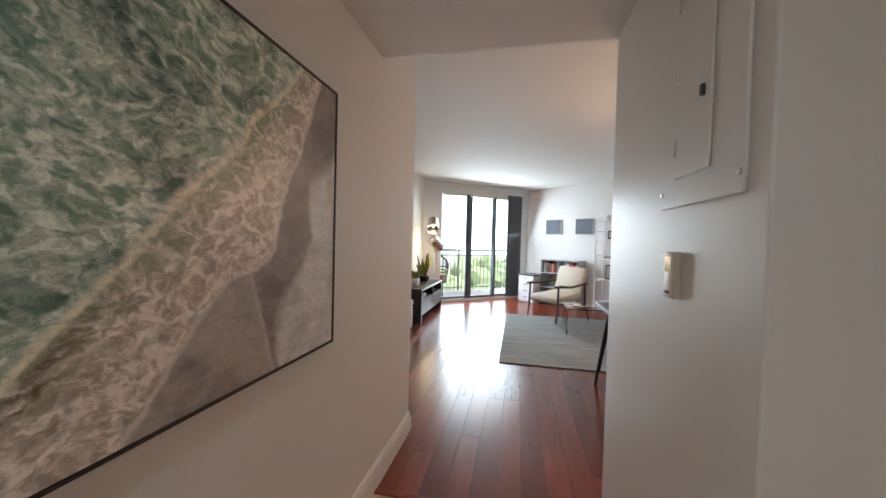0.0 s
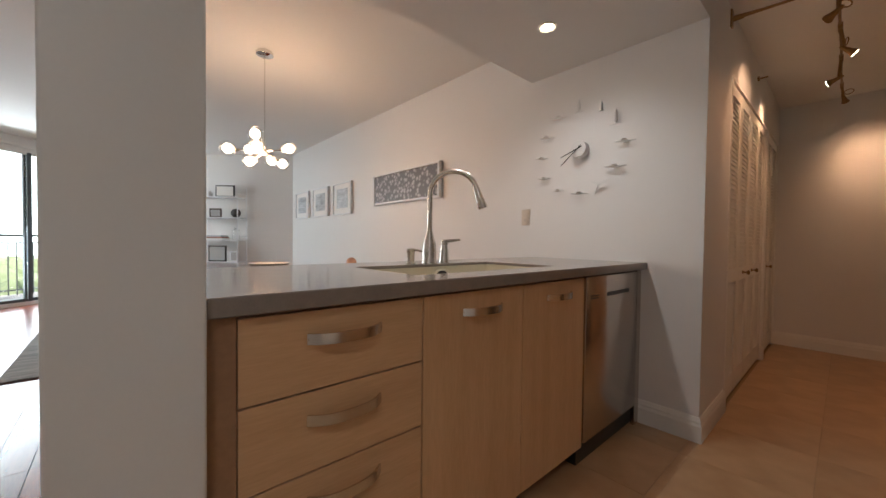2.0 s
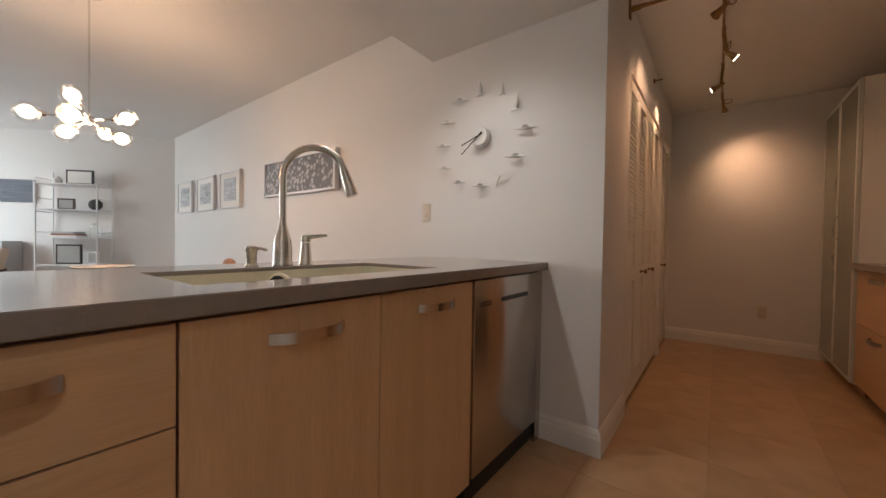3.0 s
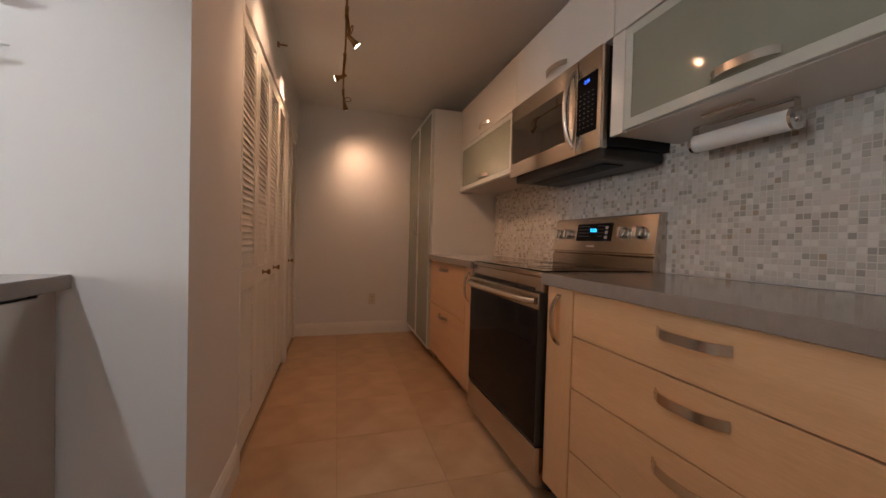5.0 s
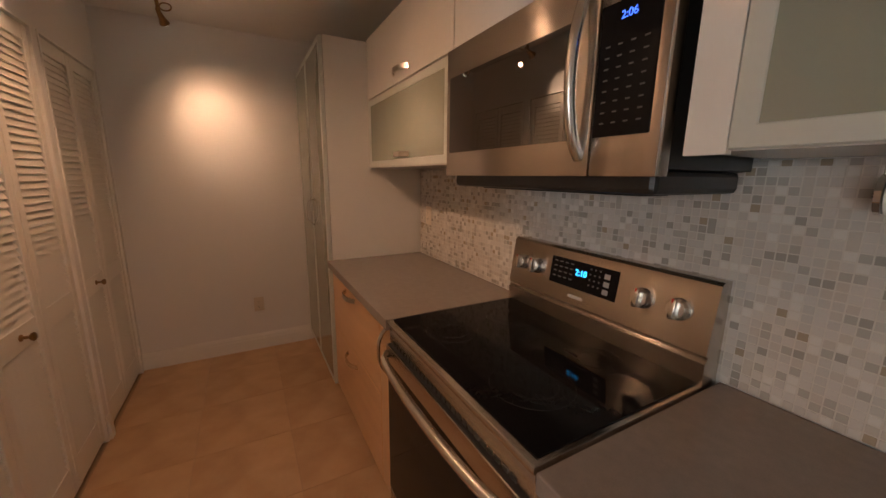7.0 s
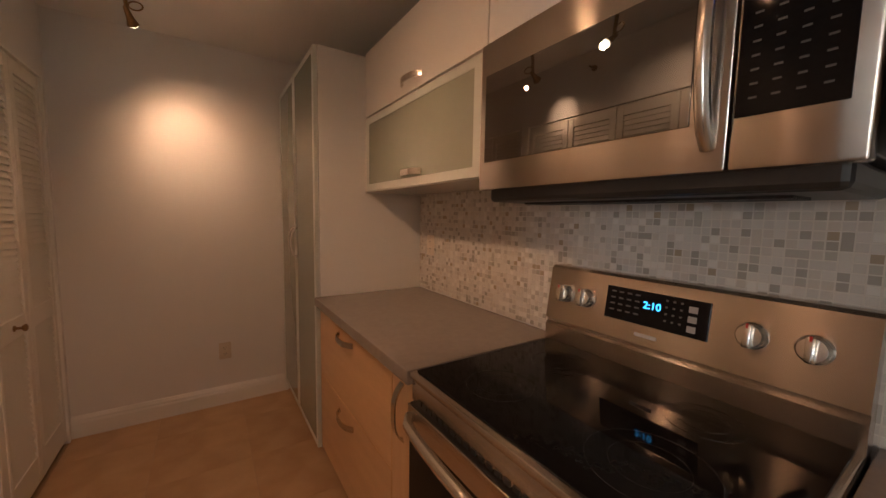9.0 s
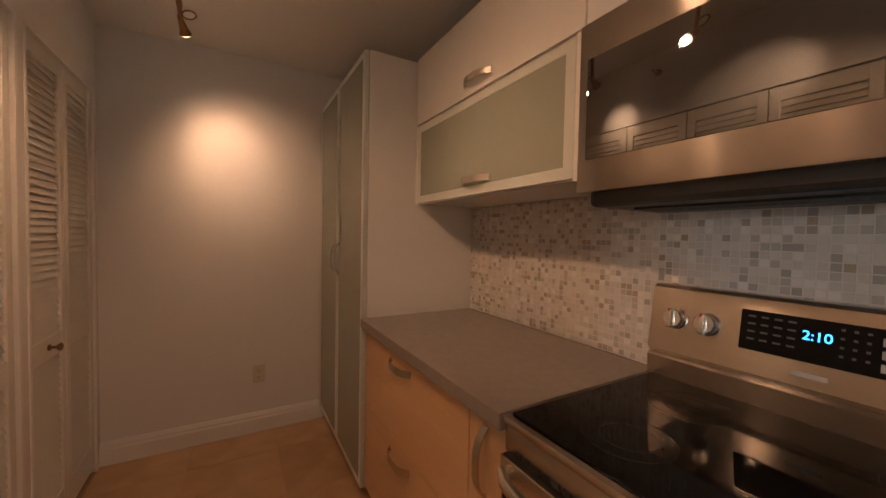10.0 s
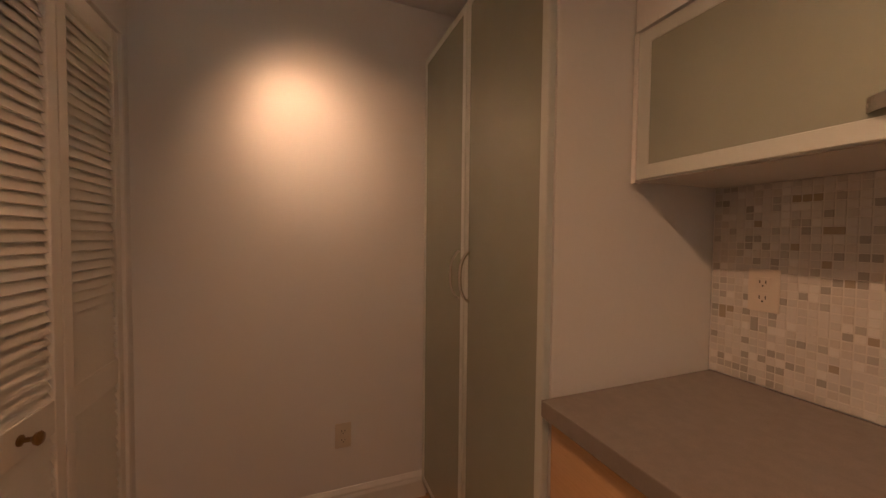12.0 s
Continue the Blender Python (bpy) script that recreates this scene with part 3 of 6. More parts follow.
text("2:06", 0.020, (0.142, MY + 0.0036, 1.724), M_CLOCKDEEP, pnl, "clock_digits")
bm = bmesh.new()
for r in range(8):
    for c in range(4):
        bx(bm, 0.097 + c * 0.027, 0.107 + c * 0.027, MY + 0.003, MY + 0.0034, 1.53 + r * 0.0205, 1.533 + r * 0.0205)
tagged(part("key_labels", bm, M_KEYS, pnl, "small grey key labels"), kind="stuff")
bm = bmesh.new()
for i in range(9):
    bx(bm, 0.15, 0.75, -1.62 + i * 0.012, -1.614 + i * 0.012, 1.384, 1.3895)
part("vent_grille", bm, M_BLACK, mw)

# ---- range ----
rg = thing("range", (0.44, -1.45, 0), "freestanding stainless electric range with black glass cooktop", "range")
RX0, RX1, RF = 0.060, 0.815, -1.175
part("body", box(RX0, RX1, YR + 0.01, RF - 0.03, 0.05, 0.895, 0.003), M_BLACK, rg)
part("cooktop_rim", box(RX0, RX1, -1.74, RF + 0.010, 0.896, 0.916, 0.005), M_STEEL, rg, "brushed steel cooktop rim", True)
top = part("cooktop", box(RX0 + 0.012, RX1 - 0.012, -1.715, RF - 0.008, 0.9165, 0.921, 0.0015), M_BLACKGLASS, rg, "shiny black glass cooktop")
for cx, cy, r in ((0.62, -1.32, 0.085), (0.26, -1.34, 0.105), (0.63, -1.57, 0.085), (0.27, -1.58, 0.075)):
    for rr in (r, r * 0.62):
        bm = bmesh.new()
        tube(bm, [(cx + rr * math.cos(a * math.pi / 24), cy + rr * math.sin(a * math.pi / 24), 0.9212) for a in range(48)], 0.0005, 4, True)
        part("burner_ring", bm, M_BURNER, top)
part("front_strip", box(RX0 + 0.002, RX1 - 0.002, RF - 0.03, RF + 0.003, 0.835, 0.895, 0.004), M_STEEL, rg, "brushed steel front strip", True)
for i in range(26):
    part("vent_slot", box(RX0 + 0.05 + i * 0.026, RX0 + 0.068 + i * 0.026, RF + 0.003, RF + 0.005, 0.838, 0.85), M_BLACK, rg)
od = part("oven_door", box(RX0 + 0.002, RX1 - 0.002, RF - 0.03, RF + 0.012, 0.225, 0.832, 0.006), M_BLACK, rg, "black glass oven door", True)
part("window", box(RX0 + 0.012, RX1 - 0.012, RF + 0.0125, RF + 0.0145, 0.235, 0.765, 0.0008), M_BLACKGLASS, od)
part("door_trim", box(RX0 + 0.004, RX1 - 0.004, RF + 0.012, RF + 0.017, 0.768, 0.831, 0.002), M_STEEL, od, "brushed steel trim")
bm = bmesh.new()
tube(bm, [(RX0 + 0.02 + 0.715 * s, RF + 0.02 + 0.045 * math.sin(math.pi * s) ** 0.35, 0.80) for s in [i / 20 for i in range(21)]], 0.0135, 12)
part("handle", bm, M_STEELH, od, "bowed steel bar handle", True)
part("drawer", box(RX0 + 0.002, RX1 - 0.002, RF - 0.03, RF + 0.012, 0.06, 0.22, 0.006), M_STEEL, rg, "brushed steel warming drawer", True)
for fx in (RX0 + 0.06, RX1 - 0.06):
    for fy in (-1.68, -1.28):
        bm = bmesh.new()
        cyl(bm, (fx, fy, 0), (fx, fy, 0.051), 0.02)
        part("foot", bm, M_BLACK, rg)
# sloping backguard
bg = bmesh.new()
sec = [(-1.785, 0.90), (-1.715, 0.90), (-1.712, 0.975), (-1.722, 0.985), (-1.722, 0.992), (-1.712, 0.996), (-1.738, 1.172), (-1.748, 1.180), (-1.785, 1.180)]
ra = [bg.verts.new((RX0, y, z)) for y, z in sec]
rb = [bg.verts.new((RX1, y, z)) for y, z in sec]
for i in range(len(sec)):
    j = (i + 1) % len(sec)
    bg.faces.new((ra[i], ra[j], rb[j], rb[i]))
bg.faces.new(ra)
bg.faces.new(rb[::-1])
back = part("backguard", bg, M_STEEL, rg, "sloping brushed steel control backguard")
tilt = math.degrees(math.atan2(0.026, 0.176))


def on_guard(x, up, off):
    """A place on the sloping face: up metres along it from its foot."""
    a = radians(tilt)
    return Vector((x, -1.712 - up * math.sin(a) + off * math.cos(a), 0.996 + up * math.cos(a) + off * math.sin(a)))


def guard_box(x0, x1, u0, u1, off0, off1, bev):
    bm = bmesh.new()
    c = on_guard((x0 + x1) / 2, (u0 + u1) / 2, (off0 + off1) / 2)
    bx(bm, (x0 - x1) / 2, (x1 - x0) / 2, (off0 - off1) / 2, (off1 - off0) / 2, (u0 - u1) / 2, (u1 - u0) / 2, bev, 2, pose(*c, tilt))
    return bm


disp = part("display", guard_box(0.325, 0.597, 0.055, 0.150, 0.0005, 0.003, 0.001), M_BLACKGLASS, back, "black glass control display")
text("2:10", 0.028, on_guard(0.462, 0.112, 0.0036), M_CLOCKBLUE, back, "clock_digits", (90 - tilt, 0, 180))
bm = bmesh.new()
rnd = random.Random(4)
for r in range(4):
    for c in range(4):
        p = on_guard(0.575 - c * 0.024, 0.136 - r * 0.018, 0.0032)
        bx(bm, -0.007, 0.007, -0.0003, 0.0003, -0.0022, 0.0022, 0, 2, pose(*p, tilt))
    for c in range(3):
        p = on_guard(0.425 - c * 0.018, 0.136 - r * 0.018, 0.0032)
        bx(bm, -0.003, 0.003, -0.0003, 0.0003, -0.0025, 0.0025, 0, 2, pose(*p, tilt))
tagged(part("display_labels", bm, M_KEYS, back, "small grey control labels"), kind="stuff")
for u0 in (0.125, 0.10, 0.075):
    part("key", guard_box(0.352, 0.372, u0 - 0.008, u0 + 0.008, 0.003, 0.0036, 0), M_LABEL, back)
part("badge", guard_box(0.44, 0.50, 0.022, 0.032, 0.0005, 0.0015, 0), M_LABEL, back, "plain grey maker's badge")
for kx in (0.747, 0.668, 0.243, 0.143):
    bm = bmesh.new()
    m = Matrix.Rotation(radians(-90 + tilt), 4, "X")
    lathe(bm, [(0.030, 0), (0.030, 0.003), (0.027, 0.006), (0.026, 0.020), (0.023, 0.024), (0.010, 0.025)], on_guard(kx, 0.095, 0.0), 24, m)
    kn = part("knob", bm, M_STEELH, back, "round steel control knob", True)
    g = bmesh.new()
    c = on_guard(kx, 0.095, 0.030)
    bx(g, -0.008, 0.008, -0.010, 0.010, -0.026, 0.026, 0.004, 2, pose(*c, tilt))
    part("grip", g, M_STEELH, kn, "raised grip bar", True)
    mk = bmesh.new()
    bx(mk, -0.002, 0.002, -0.001, 0.001, -0.005, 0.005, 0, 2, pose(*on_guard(kx, 0.118, 0.0405), tilt))
    part("mark", mk, M_RED, kn)

# paper towel holder under the wall cabinet
pt = thing("paper_towel_holder", (-0.28, -1.62, 1.40), "steel holder with a full white paper roll under the cabinet", "paper towel")
TX0, TX1, TY, TZ = -0.470, -0.172, -1.640, 1.402
bm = bmesh.new()
cyl(bm, (TX1 - 0.006, TY, TZ), (TX0 + 0.006, TY, TZ), 0.031, seg=32)
part("roll", bm, M_PAPER, pt, "white paper roll", True)
bm = bmesh.new()
cyl(bm, (TX1 - 0.0055, TY, TZ), (TX1 - 0.0045, TY, TZ), 0.017, seg=20)
part("core", bm, M_BIRCHEDGE, pt, "brown cardboard core")
for x0, sg in ((TX1, 1), (TX0, -1)):
    bm = bmesh.new()
    cyl(bm, (x0 - sg * 0.004, TY, TZ), (x0 + sg * 0.004, TY, TZ), 0.034, seg=28)
    cyl(bm, (x0 + sg * 0.004, TY, TZ), (x0 + sg * 0.010, TY, TZ), 0.012, 0.009, seg=16)
    disc = part("end_disc", bm, M_CHROME, pt, "round chrome end disc", True)
    part("arm", box(min(x0, x0 + sg * 0.003), max(x0, x0 + sg * 0.003), TY - 0.014, TY + 0.014, TZ + 0.020, 1.456, 0.001), M_STEELH, disc)
part("mounting_plate", box(TX0 - 0.004, TX1 + 0.004, TY - 0.011, TY + 0.011, 1.4575, 1.4615, 0.0012), M_STEELH, pt)
lst = thing("cabinet_light", (-0.33, -1.55, 1.455), "slim unlit metal strip light under the wall cabinet", "under-cabinet light")
part("housing", box(-0.415, -0.262, -1.560, -1.542, 1.4575, 1.4665, 0.002), M_STEELH, lst)


def outlet(c, n, label, switch=False):
    """A wall plate at c that faces along n (level)."""
    n = Vector(n)
    m = Matrix.Translation(c) @ n.to_track_quat("Y", "Z").to_matrix().to_4x4()
    t = thing("outlet", c, label, "outlet", "wall outlets")
    bm = bmesh.new()
    bx(bm, -0.036, 0.036, 0, 0.006, -0.058, 0.058, 0.003, 2, m)
    pl = part("plate", bm, M_PLATE, t, "", True)
    for dz in ((-0.021, 0.021) if not switch else (0,)):
        bm = bmesh.new()
        bx(bm, -0.017, 0.017, 0.006, 0.008, dz - 0.015, dz + 0.015, 0.004 if not switch else 0.001, 2, m)
        soc = part("socket", bm, M_PLATE, pl)
        bm = bmesh.new()
        for dx in (-0.007, 0.007):
            bx(bm, dx - 0.0012, dx + 0.0012, 0.008, 0.0084, dz - 0.002, dz + 0.007, 0, 2, m)
        cyl(bm, m @ Vector((0, 0.0078, dz - 0.008)), m @ Vector((0, 0.0084, dz - 0.008)), 0.0025, seg=8)
        part("slots", bm, M_BLACK, pl)


outlet((XE, -0.785, 0.382), (-1, 0, 0), "ivory wall outlet above the baseboard")
outlet((0.006, 1.088, 1.203), (-1, 0, 0), "ivory wall outlet above the worktop")
outlet((-0.86, YR + 0.010, 1.19), (0, 1, 0), "white wall outlet set in the mosaic")
outlet((1.722, YR + 0.010, 1.178), (0, 1, 0), "white wall outlet set in the mosaic")

# ---- peninsula ----
PF = 0.288   # cabinet fronts
BACK = Vector((0, -1, 0))
xs, ys = [-2.106, -1.53, -0.75, -0.001], [0.261, 0.40, 0.80, 1.046]
bm = bmesh.new()
tp = [[bm.verts.new((x, y, H)) for y in ys] for x in xs]
bt = [[bm.verts.new((x, y, H - 0.038)) for y in ys] for x in xs]
for i in range(3):
    for j in range(3):
        if (i, j) != (1, 1):
            bm.faces.new((tp[i][j], tp[i + 1][j], tp[i + 1][j + 1], tp[i][j + 1]))
            bm.faces.new((bt[i][j], bt[i][j + 1], bt[i + 1][j + 1], bt[i + 1][j]))
for i in range(3):
    for j, s in ((0, 1), (3, 1)):
        bm.faces.new((tp[i][j], bt[i][j], bt[i + 1][j], tp[i + 1][j]))
        bm.faces.new((tp[j][i], tp[j][i + 1], bt[j][i + 1], bt[j][i]))
bm.faces.new((tp[1][1], tp[2][1], bt[2][1], bt[1][1]))
bm.faces.new((tp[1][2], tp[2][2], bt[2][2], bt[1][2]))
bm.faces.new((tp[1][1], tp[1][2], bt[1][2], bt[1][1]))
bm.faces.new((tp[2][1], tp[2][2], bt[2][2], bt[2][1]))
bmesh.ops.recalc_face_normals(bm, faces=bm.faces)
edges = [e for e in bm.edges if len(e.link_faces) == 2 and e.calc_face_angle(0) > 0.5]
bmesh.ops.bevel(bm, geom=edges, offset=0.003, segments=2, affect="EDGES", profile=0.5)
single("peninsula_worktop", bm, M_QUARTZ, "polished grey quartz worktop with an undermount sink", "worktop", "kitchen worktops")


def pen_unit(x0, x1, fronts, label):
    t = thing("peninsula_cabinet", ((x0 + x1) / 2, 0.6, 0), label, "cabinet", "peninsula cabinets")
    part("body", box(x0 + 0.001, x1 - 0.001, PF + 0.024, 0.92, 0.10, 0.66, 0.001), M_BIRCHEDGE, t)
    part("front_rail", box(x0 + 0.001, x1 - 0.001, PF + 0.024, PF + 0.08, 0.66, 0.876, 0.001), M_BIRCHEDGE, t)
    part("back_panel", box(x0 + 0.001, x1 - 0.001, 0.90, 0.92, 0.66, 0.876, 0.001), M_WHITECAB, t)
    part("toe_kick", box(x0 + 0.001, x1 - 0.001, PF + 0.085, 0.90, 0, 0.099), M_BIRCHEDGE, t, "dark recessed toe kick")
    for a, b, z0, z1, up in fronts:
        f = part("door" if up else "drawer_front", box(a + 0.0015, b - 0.0015, PF, PF + 0.022, z0 + 0.002, z1 - 0.002, 0.0018), M_BIRCHV if up else M_BIRCH, t)
        if up is not None:
            handle(f, ((a + b) / 2 if not up else (a + b) / 2 + up, PF, z1 - 0.062), (1, 0, 0), BACK)
    return t


u = pen_unit(-2.052, -1.597, [(-2.052, -1.597, 0.69, 0.868, 0), (-2.052, -1.597, 0.51, 0.69, 0), (-2.052, -1.597, 0.31, 0.51, 0), (-2.052, -1.597, 0.10, 0.31, 0)],
             "birch veneer peninsula cabinet with four drawers")
part("filler", box(-2.106, -2.054, PF - 0.006, PF + 0.02, 0.10, 0.875, 0.001), M_BIRCHEDGE, u)
pen_unit(-1.595, -0.676, [(-1.595, -1.135, 0.10, 0.868, 0.015), (-1.135, -0.676, 0.10, 0.868, 0.015)], "birch veneer sink cabinet with two doors")

dw = thing("dishwasher", (-0.37, 0.6, 0), "stainless dishwasher with a pocket handle and black toe kick", "dishwasher")
part("body", box(-0.670, -0.012, PF + 0.03, 0.90, 0.0, 0.870, 0.002), M_BLACK, dw)
f = part("door", box(-0.666, -0.075, PF - 0.006, PF + 0.028, 0.115, 0.868, 0.006), M_STEEL, dw, "brushed steel door", True)
part("handle", box(-0.46, -0.20, PF - 0.0075, PF - 0.004, 0.765, 0.785, 0.001), M_BLACK, f, "dark recessed pocket handle")
bm = bmesh.new()
for z in (0.765, 0.777):
    bx(bm, -0.63, -0.545, PF - 0.0075, PF - 0.004, z, z + 0.005)
part("vent", bm, M_BLACK, f)
bm = bmesh.new()
for i in range(3):
    cyl(bm, (-0.33 - i * 0.022, PF - 0.0075, 0.835), (-0.33 - i * 0.022, PF - 0.004, 0.835), 0.003, seg=8)
part("indicator", bm, M_PLATE, f)
part("side_filler", box(-0.072, -0.012, PF, PF + 0.02, 0.0, 0.872, 0.001), M_STEEL, dw)

# sink
sk = thing("sink", (-1.14, 0.6, 0.70), "cream enamel undermount double sink in the worktop", "sink")
SX0, SX1, SY0, SY1, SZ = -1.527, -0.753, 0.403, 0.797, 0.70
bm = bmesh.new()
bx(bm, SX0, SX1, SY0, SY1, SZ, 0.96, 0.03, 3)
bmesh.ops.bisect_plane(bm, geom=bm.verts[:] + bm.edges[:] + bm.faces[:], plane_co=(0, 0, 0.902), plane_no=(0, 0, 1), clear_outer=True)
bas = part("basin", bm, M_SINK, sk, "", True)
part("divider", box(-1.20, -1.165, SY0 + 0.01, SY1 - 0.01, SZ, 0.842, 0.010), M_SINK, sk)
for cx in (-1.36, -0.96):
    bm = bmesh.new()
    lathe(bm, [(0.045, 0), (0.045, 0.003), (0.038, 0.004), (0.034, 0.001)], (cx, 0.6, SZ + 0.002), 24)
    part("drain", bm, M_CHROME, bas, "", True)
mt = bmesh.new()
for i in range(14):
    bx(mt, -1.13 + i * 0.018, -1.12 + i * 0.018, 0.44, 0.60, 0.845, 0.852, 0.002)
bx(mt, -1.14, -0.875, 0.44, 0.447, 0.838, 0.846)
bx(mt, -1.14, -0.875, 0.593, 0.60, 0.838, 0.846)
single("drying_rack", mt, M_GRID, "grey ribbed drying rack lying across the sink", "dish rack")
cup = thing("sponge_holder", (-1.25, 0.57, 0.85), "round cream sponge holder with a dark opening in the sink", "sponge holder")
bm = bmesh.new()
d = Vector((-0.75, -0.62, 0.25)).normalized()
c = Vector((-1.27, 0.575, 0.880))
cyl(bm, c - d * 0.05, c, 0.036, 0.032, 24)
cyl(bm, c - d * 0.002, c + d * 0.007, 0.035, 0.030, 24)
bx(bm, -1.32, -1.17, 0.50, 0.67, 0.8425, 0.860, 0.007)
part("shell", bm, M_SINK, cup, "", True)
# flat black disc in place of the shade inside the hole
bm = bmesh.new()
cyl(bm, c + d * 0.006, c + d * 0.0085, 0.0245, 0.0245, 24)
part("opening", bm, M_BLACK, cup)

# faucet set
fc = thing("faucet", (-1.098, 0.865, H), "tall brushed nickel pull-down kitchen faucet", "faucet")
bm = bmesh.new()
lathe(bm, [(0.037, 0), (0.037, 0.005), (0.034, 0.010), (0.033, 0.070), (0.030, 0.095), (0.0225, 0.122), (0.0165, 0.142), (0.0130, 0.162)], (-1.098, 0.865, H), 24)
part("base", bm, M_STEELH, fc, "", True)
dirf = Vector((0.18, -0.20, 0)).normalized()
pts, R = [], 0.114
for z in (1.03, 1.12, 1.19, 1.244):
    pts.append(Vector((-1.098, 0.865, z)))
for i in range(1, 15):
    a = math.pi * 0.93 * i / 14
    pts.append(Vector((-1.098, 0.865, 1.244)) + dirf * (R - R * math.cos(a)) + Vector((0, 0, R * math.sin(a))))
bm = bmesh.new()
tube(bm, pts, 0.0128, 16)
part("spout", bm, M_STEELH, fc, "arched spout", True)
end = pts[-1]
dd = (pts[-1] - pts[-2]).normalized()
bm = bmesh.new()
tube(bm, [end - dd * 0.012, end, end + dd * 0.03, end + dd * 0.085, end + dd * 0.094], [0.0150, 0.0160, 0.019, 0.0245, 0.0225], 18)
part("spray_head", bm, M_STEELH, fc, "flared spray head", True)
lv = thing("faucet_lever", (-1.008, 0.857, H), "brushed nickel single lever control beside the faucet", "faucet lever")
bm = bmesh.new()
lathe(bm, [(0.026, 0), (0.026, 0.005), (0.0245, 0.012), (0.0215, 0.04), (0.0175, 0.072), (0.0165, 0.085)], (-1.008, 0.857, H), 20)
part("base", bm, M_STEELH, lv, "", True)
bm = bmesh.new()
lathe(bm, [(0.0175, 0), (0.0185, 0.003), (0.0185, 0.020), (0.015, 0.027)], (-1.008, 0.857, H + 0.087), 20)
tube(bm, [(-1.013, 0.859, H + 0.105), (-0.973, 0.833, H + 0.111), (-0.941, 0.813, H + 0.115)], [0.010, 0.008, 0.005], 10)
part("lever", bm, M_STEELH, lv, "", True)
sd = thing("soap_dispenser", (-1.212, 0.862, H), "small brushed nickel soap dispenser on the worktop", "soap dispenser")
bm = bmesh.new()
lathe(bm, [(0.022, 0), (0.022, 0.006), (0.017, 0.010), (0.017, 0.05), (0.020, 0.055), (0.020, 0.068), (0.012, 0.072)], (-1.212, 0.862, H), 20)
tube(bm, [(-1.212, 0.862, H + 0.062), (-1.192, 0.841, H + 0.064), (-1.182, 0.816, H + 0.058)], 0.005, 8)
part("pump", bm, M_STEELH, sd, "", True)

# bird wall clock
ck = thing("wall_clock", (0, 0.69, 1.62), "white wall clock with birds for the hours", "clock")
bm = bmesh.new()
lathe(bm, [(0.050, 0), (0.053, 0.006), (0.054, 0.046), (0.051, 0.051), (0.0, 0.0515)], (-0.0005, 0.665, 1.618), 32, Matrix.Rotation(radians(-90), 4, "Y"))
part("hub", bm, M_PORCELAIN, ck, "round white cup", True)
for ang, ln, w in ((130, 0.145, 0.004), (110, 0.12, 0.0055)):
    bm = bmesh.new()
    bx(bm, -0.003, 0.0, -w / 2, w / 2, -0.03, ln, 0, 2, Matrix.Translation((-0.058, 0.665, 1.618)) @ Matrix.Rotation(radians(-ang), 4, "X"))
    part("hand_bar", bm, M_BLACK, ck, "thin black pointer")


def bird(kind, size=1.0):
    """A small bird: 0 perched upright, 1 gliding, 2 diving with a forked tail."""
    bm = bmesh.new()
    if kind == 0:
        tube(bm, [(-0.020, 0, -0.010), (-0.022, 0.002, 0.004), (-0.021, 0.003, 0.026), (-0.020, 0.002, 0.050), (-0.022, -0.002, 0.068)], [0.003, 0.011, 0.012, 0.007, 0.002], 10)
        tube(bm, [(-0.020, 0.032, -0.014), (-0.021, 0.006, -0.010), (-0.020, -0.028, -0.013)], [0.002, 0.006, 0.002], 8)
        cyl(bm, (-0.018, 0, -0.008), (0, 0, -0.008), 0.0015, seg=6)
    elif kind == 1:
        tube(bm, [(-0.026, 0.062, 0.008), (-0.027, 0.046, 0.006), (-0.027, 0.020, 0.002), (-0.026, -0.014, 0.0), (-0.025, -0.040, -0.003), (-0.024, -0.062, -0.004)],
             [0.001, 0.0055, 0.0095, 0.0085, 0.005, 0.0025], 10)
    else:
        tube(bm, [(-0.026, 0.022, -0.062), (-0.027, 0.014, -0.040), (-0.027, 0.004, -0.010), (-0.026, 0.0, 0.010)], [0.001, 0.006, 0.0085, 0.004], 10)
    if kind:
        cyl(bm, (-0.024, 0, 0), (0, 0, 0), 0.0015, seg=6)
        for sg in (-1, 1):
            if kind == 1:   # one wing towards the wall, one out into the room
                pts = [(-0.027, 0.018, 0.004), (-0.027, -0.016, 0.003), (-0.027 + sg * 0.022, -0.022, 0.012), (-0.027 + sg * 0.024, 0.000, 0.014)]
            else:
                pts = [(-0.027, 0.004, -0.012), (-0.027, -0.004, 0.010), (-0.027, -0.004 + sg * 0.052, 0.024), (-0.027, sg * 0.040, 0.012)]
            lo = [bm.verts.new(p) for p in pts]
            hi = [bm.verts.new((p[0] - (0 if kind == 1 else 0.003), p[1], p[2] + (0.003 if kind == 1 else 0))) for p in pts]
            bm.faces.new(lo)
            bm.faces.new(hi[::-1])
            for k in range(4):
                bm.faces.new((lo[k], lo[(k + 1) % 4], hi[(k + 1) % 4], hi[k]))
    bmesh.ops.scale(bm, verts=bm.verts, vec=(1, size, size * (0.72 if kind == 1 else 1)))
    return bm


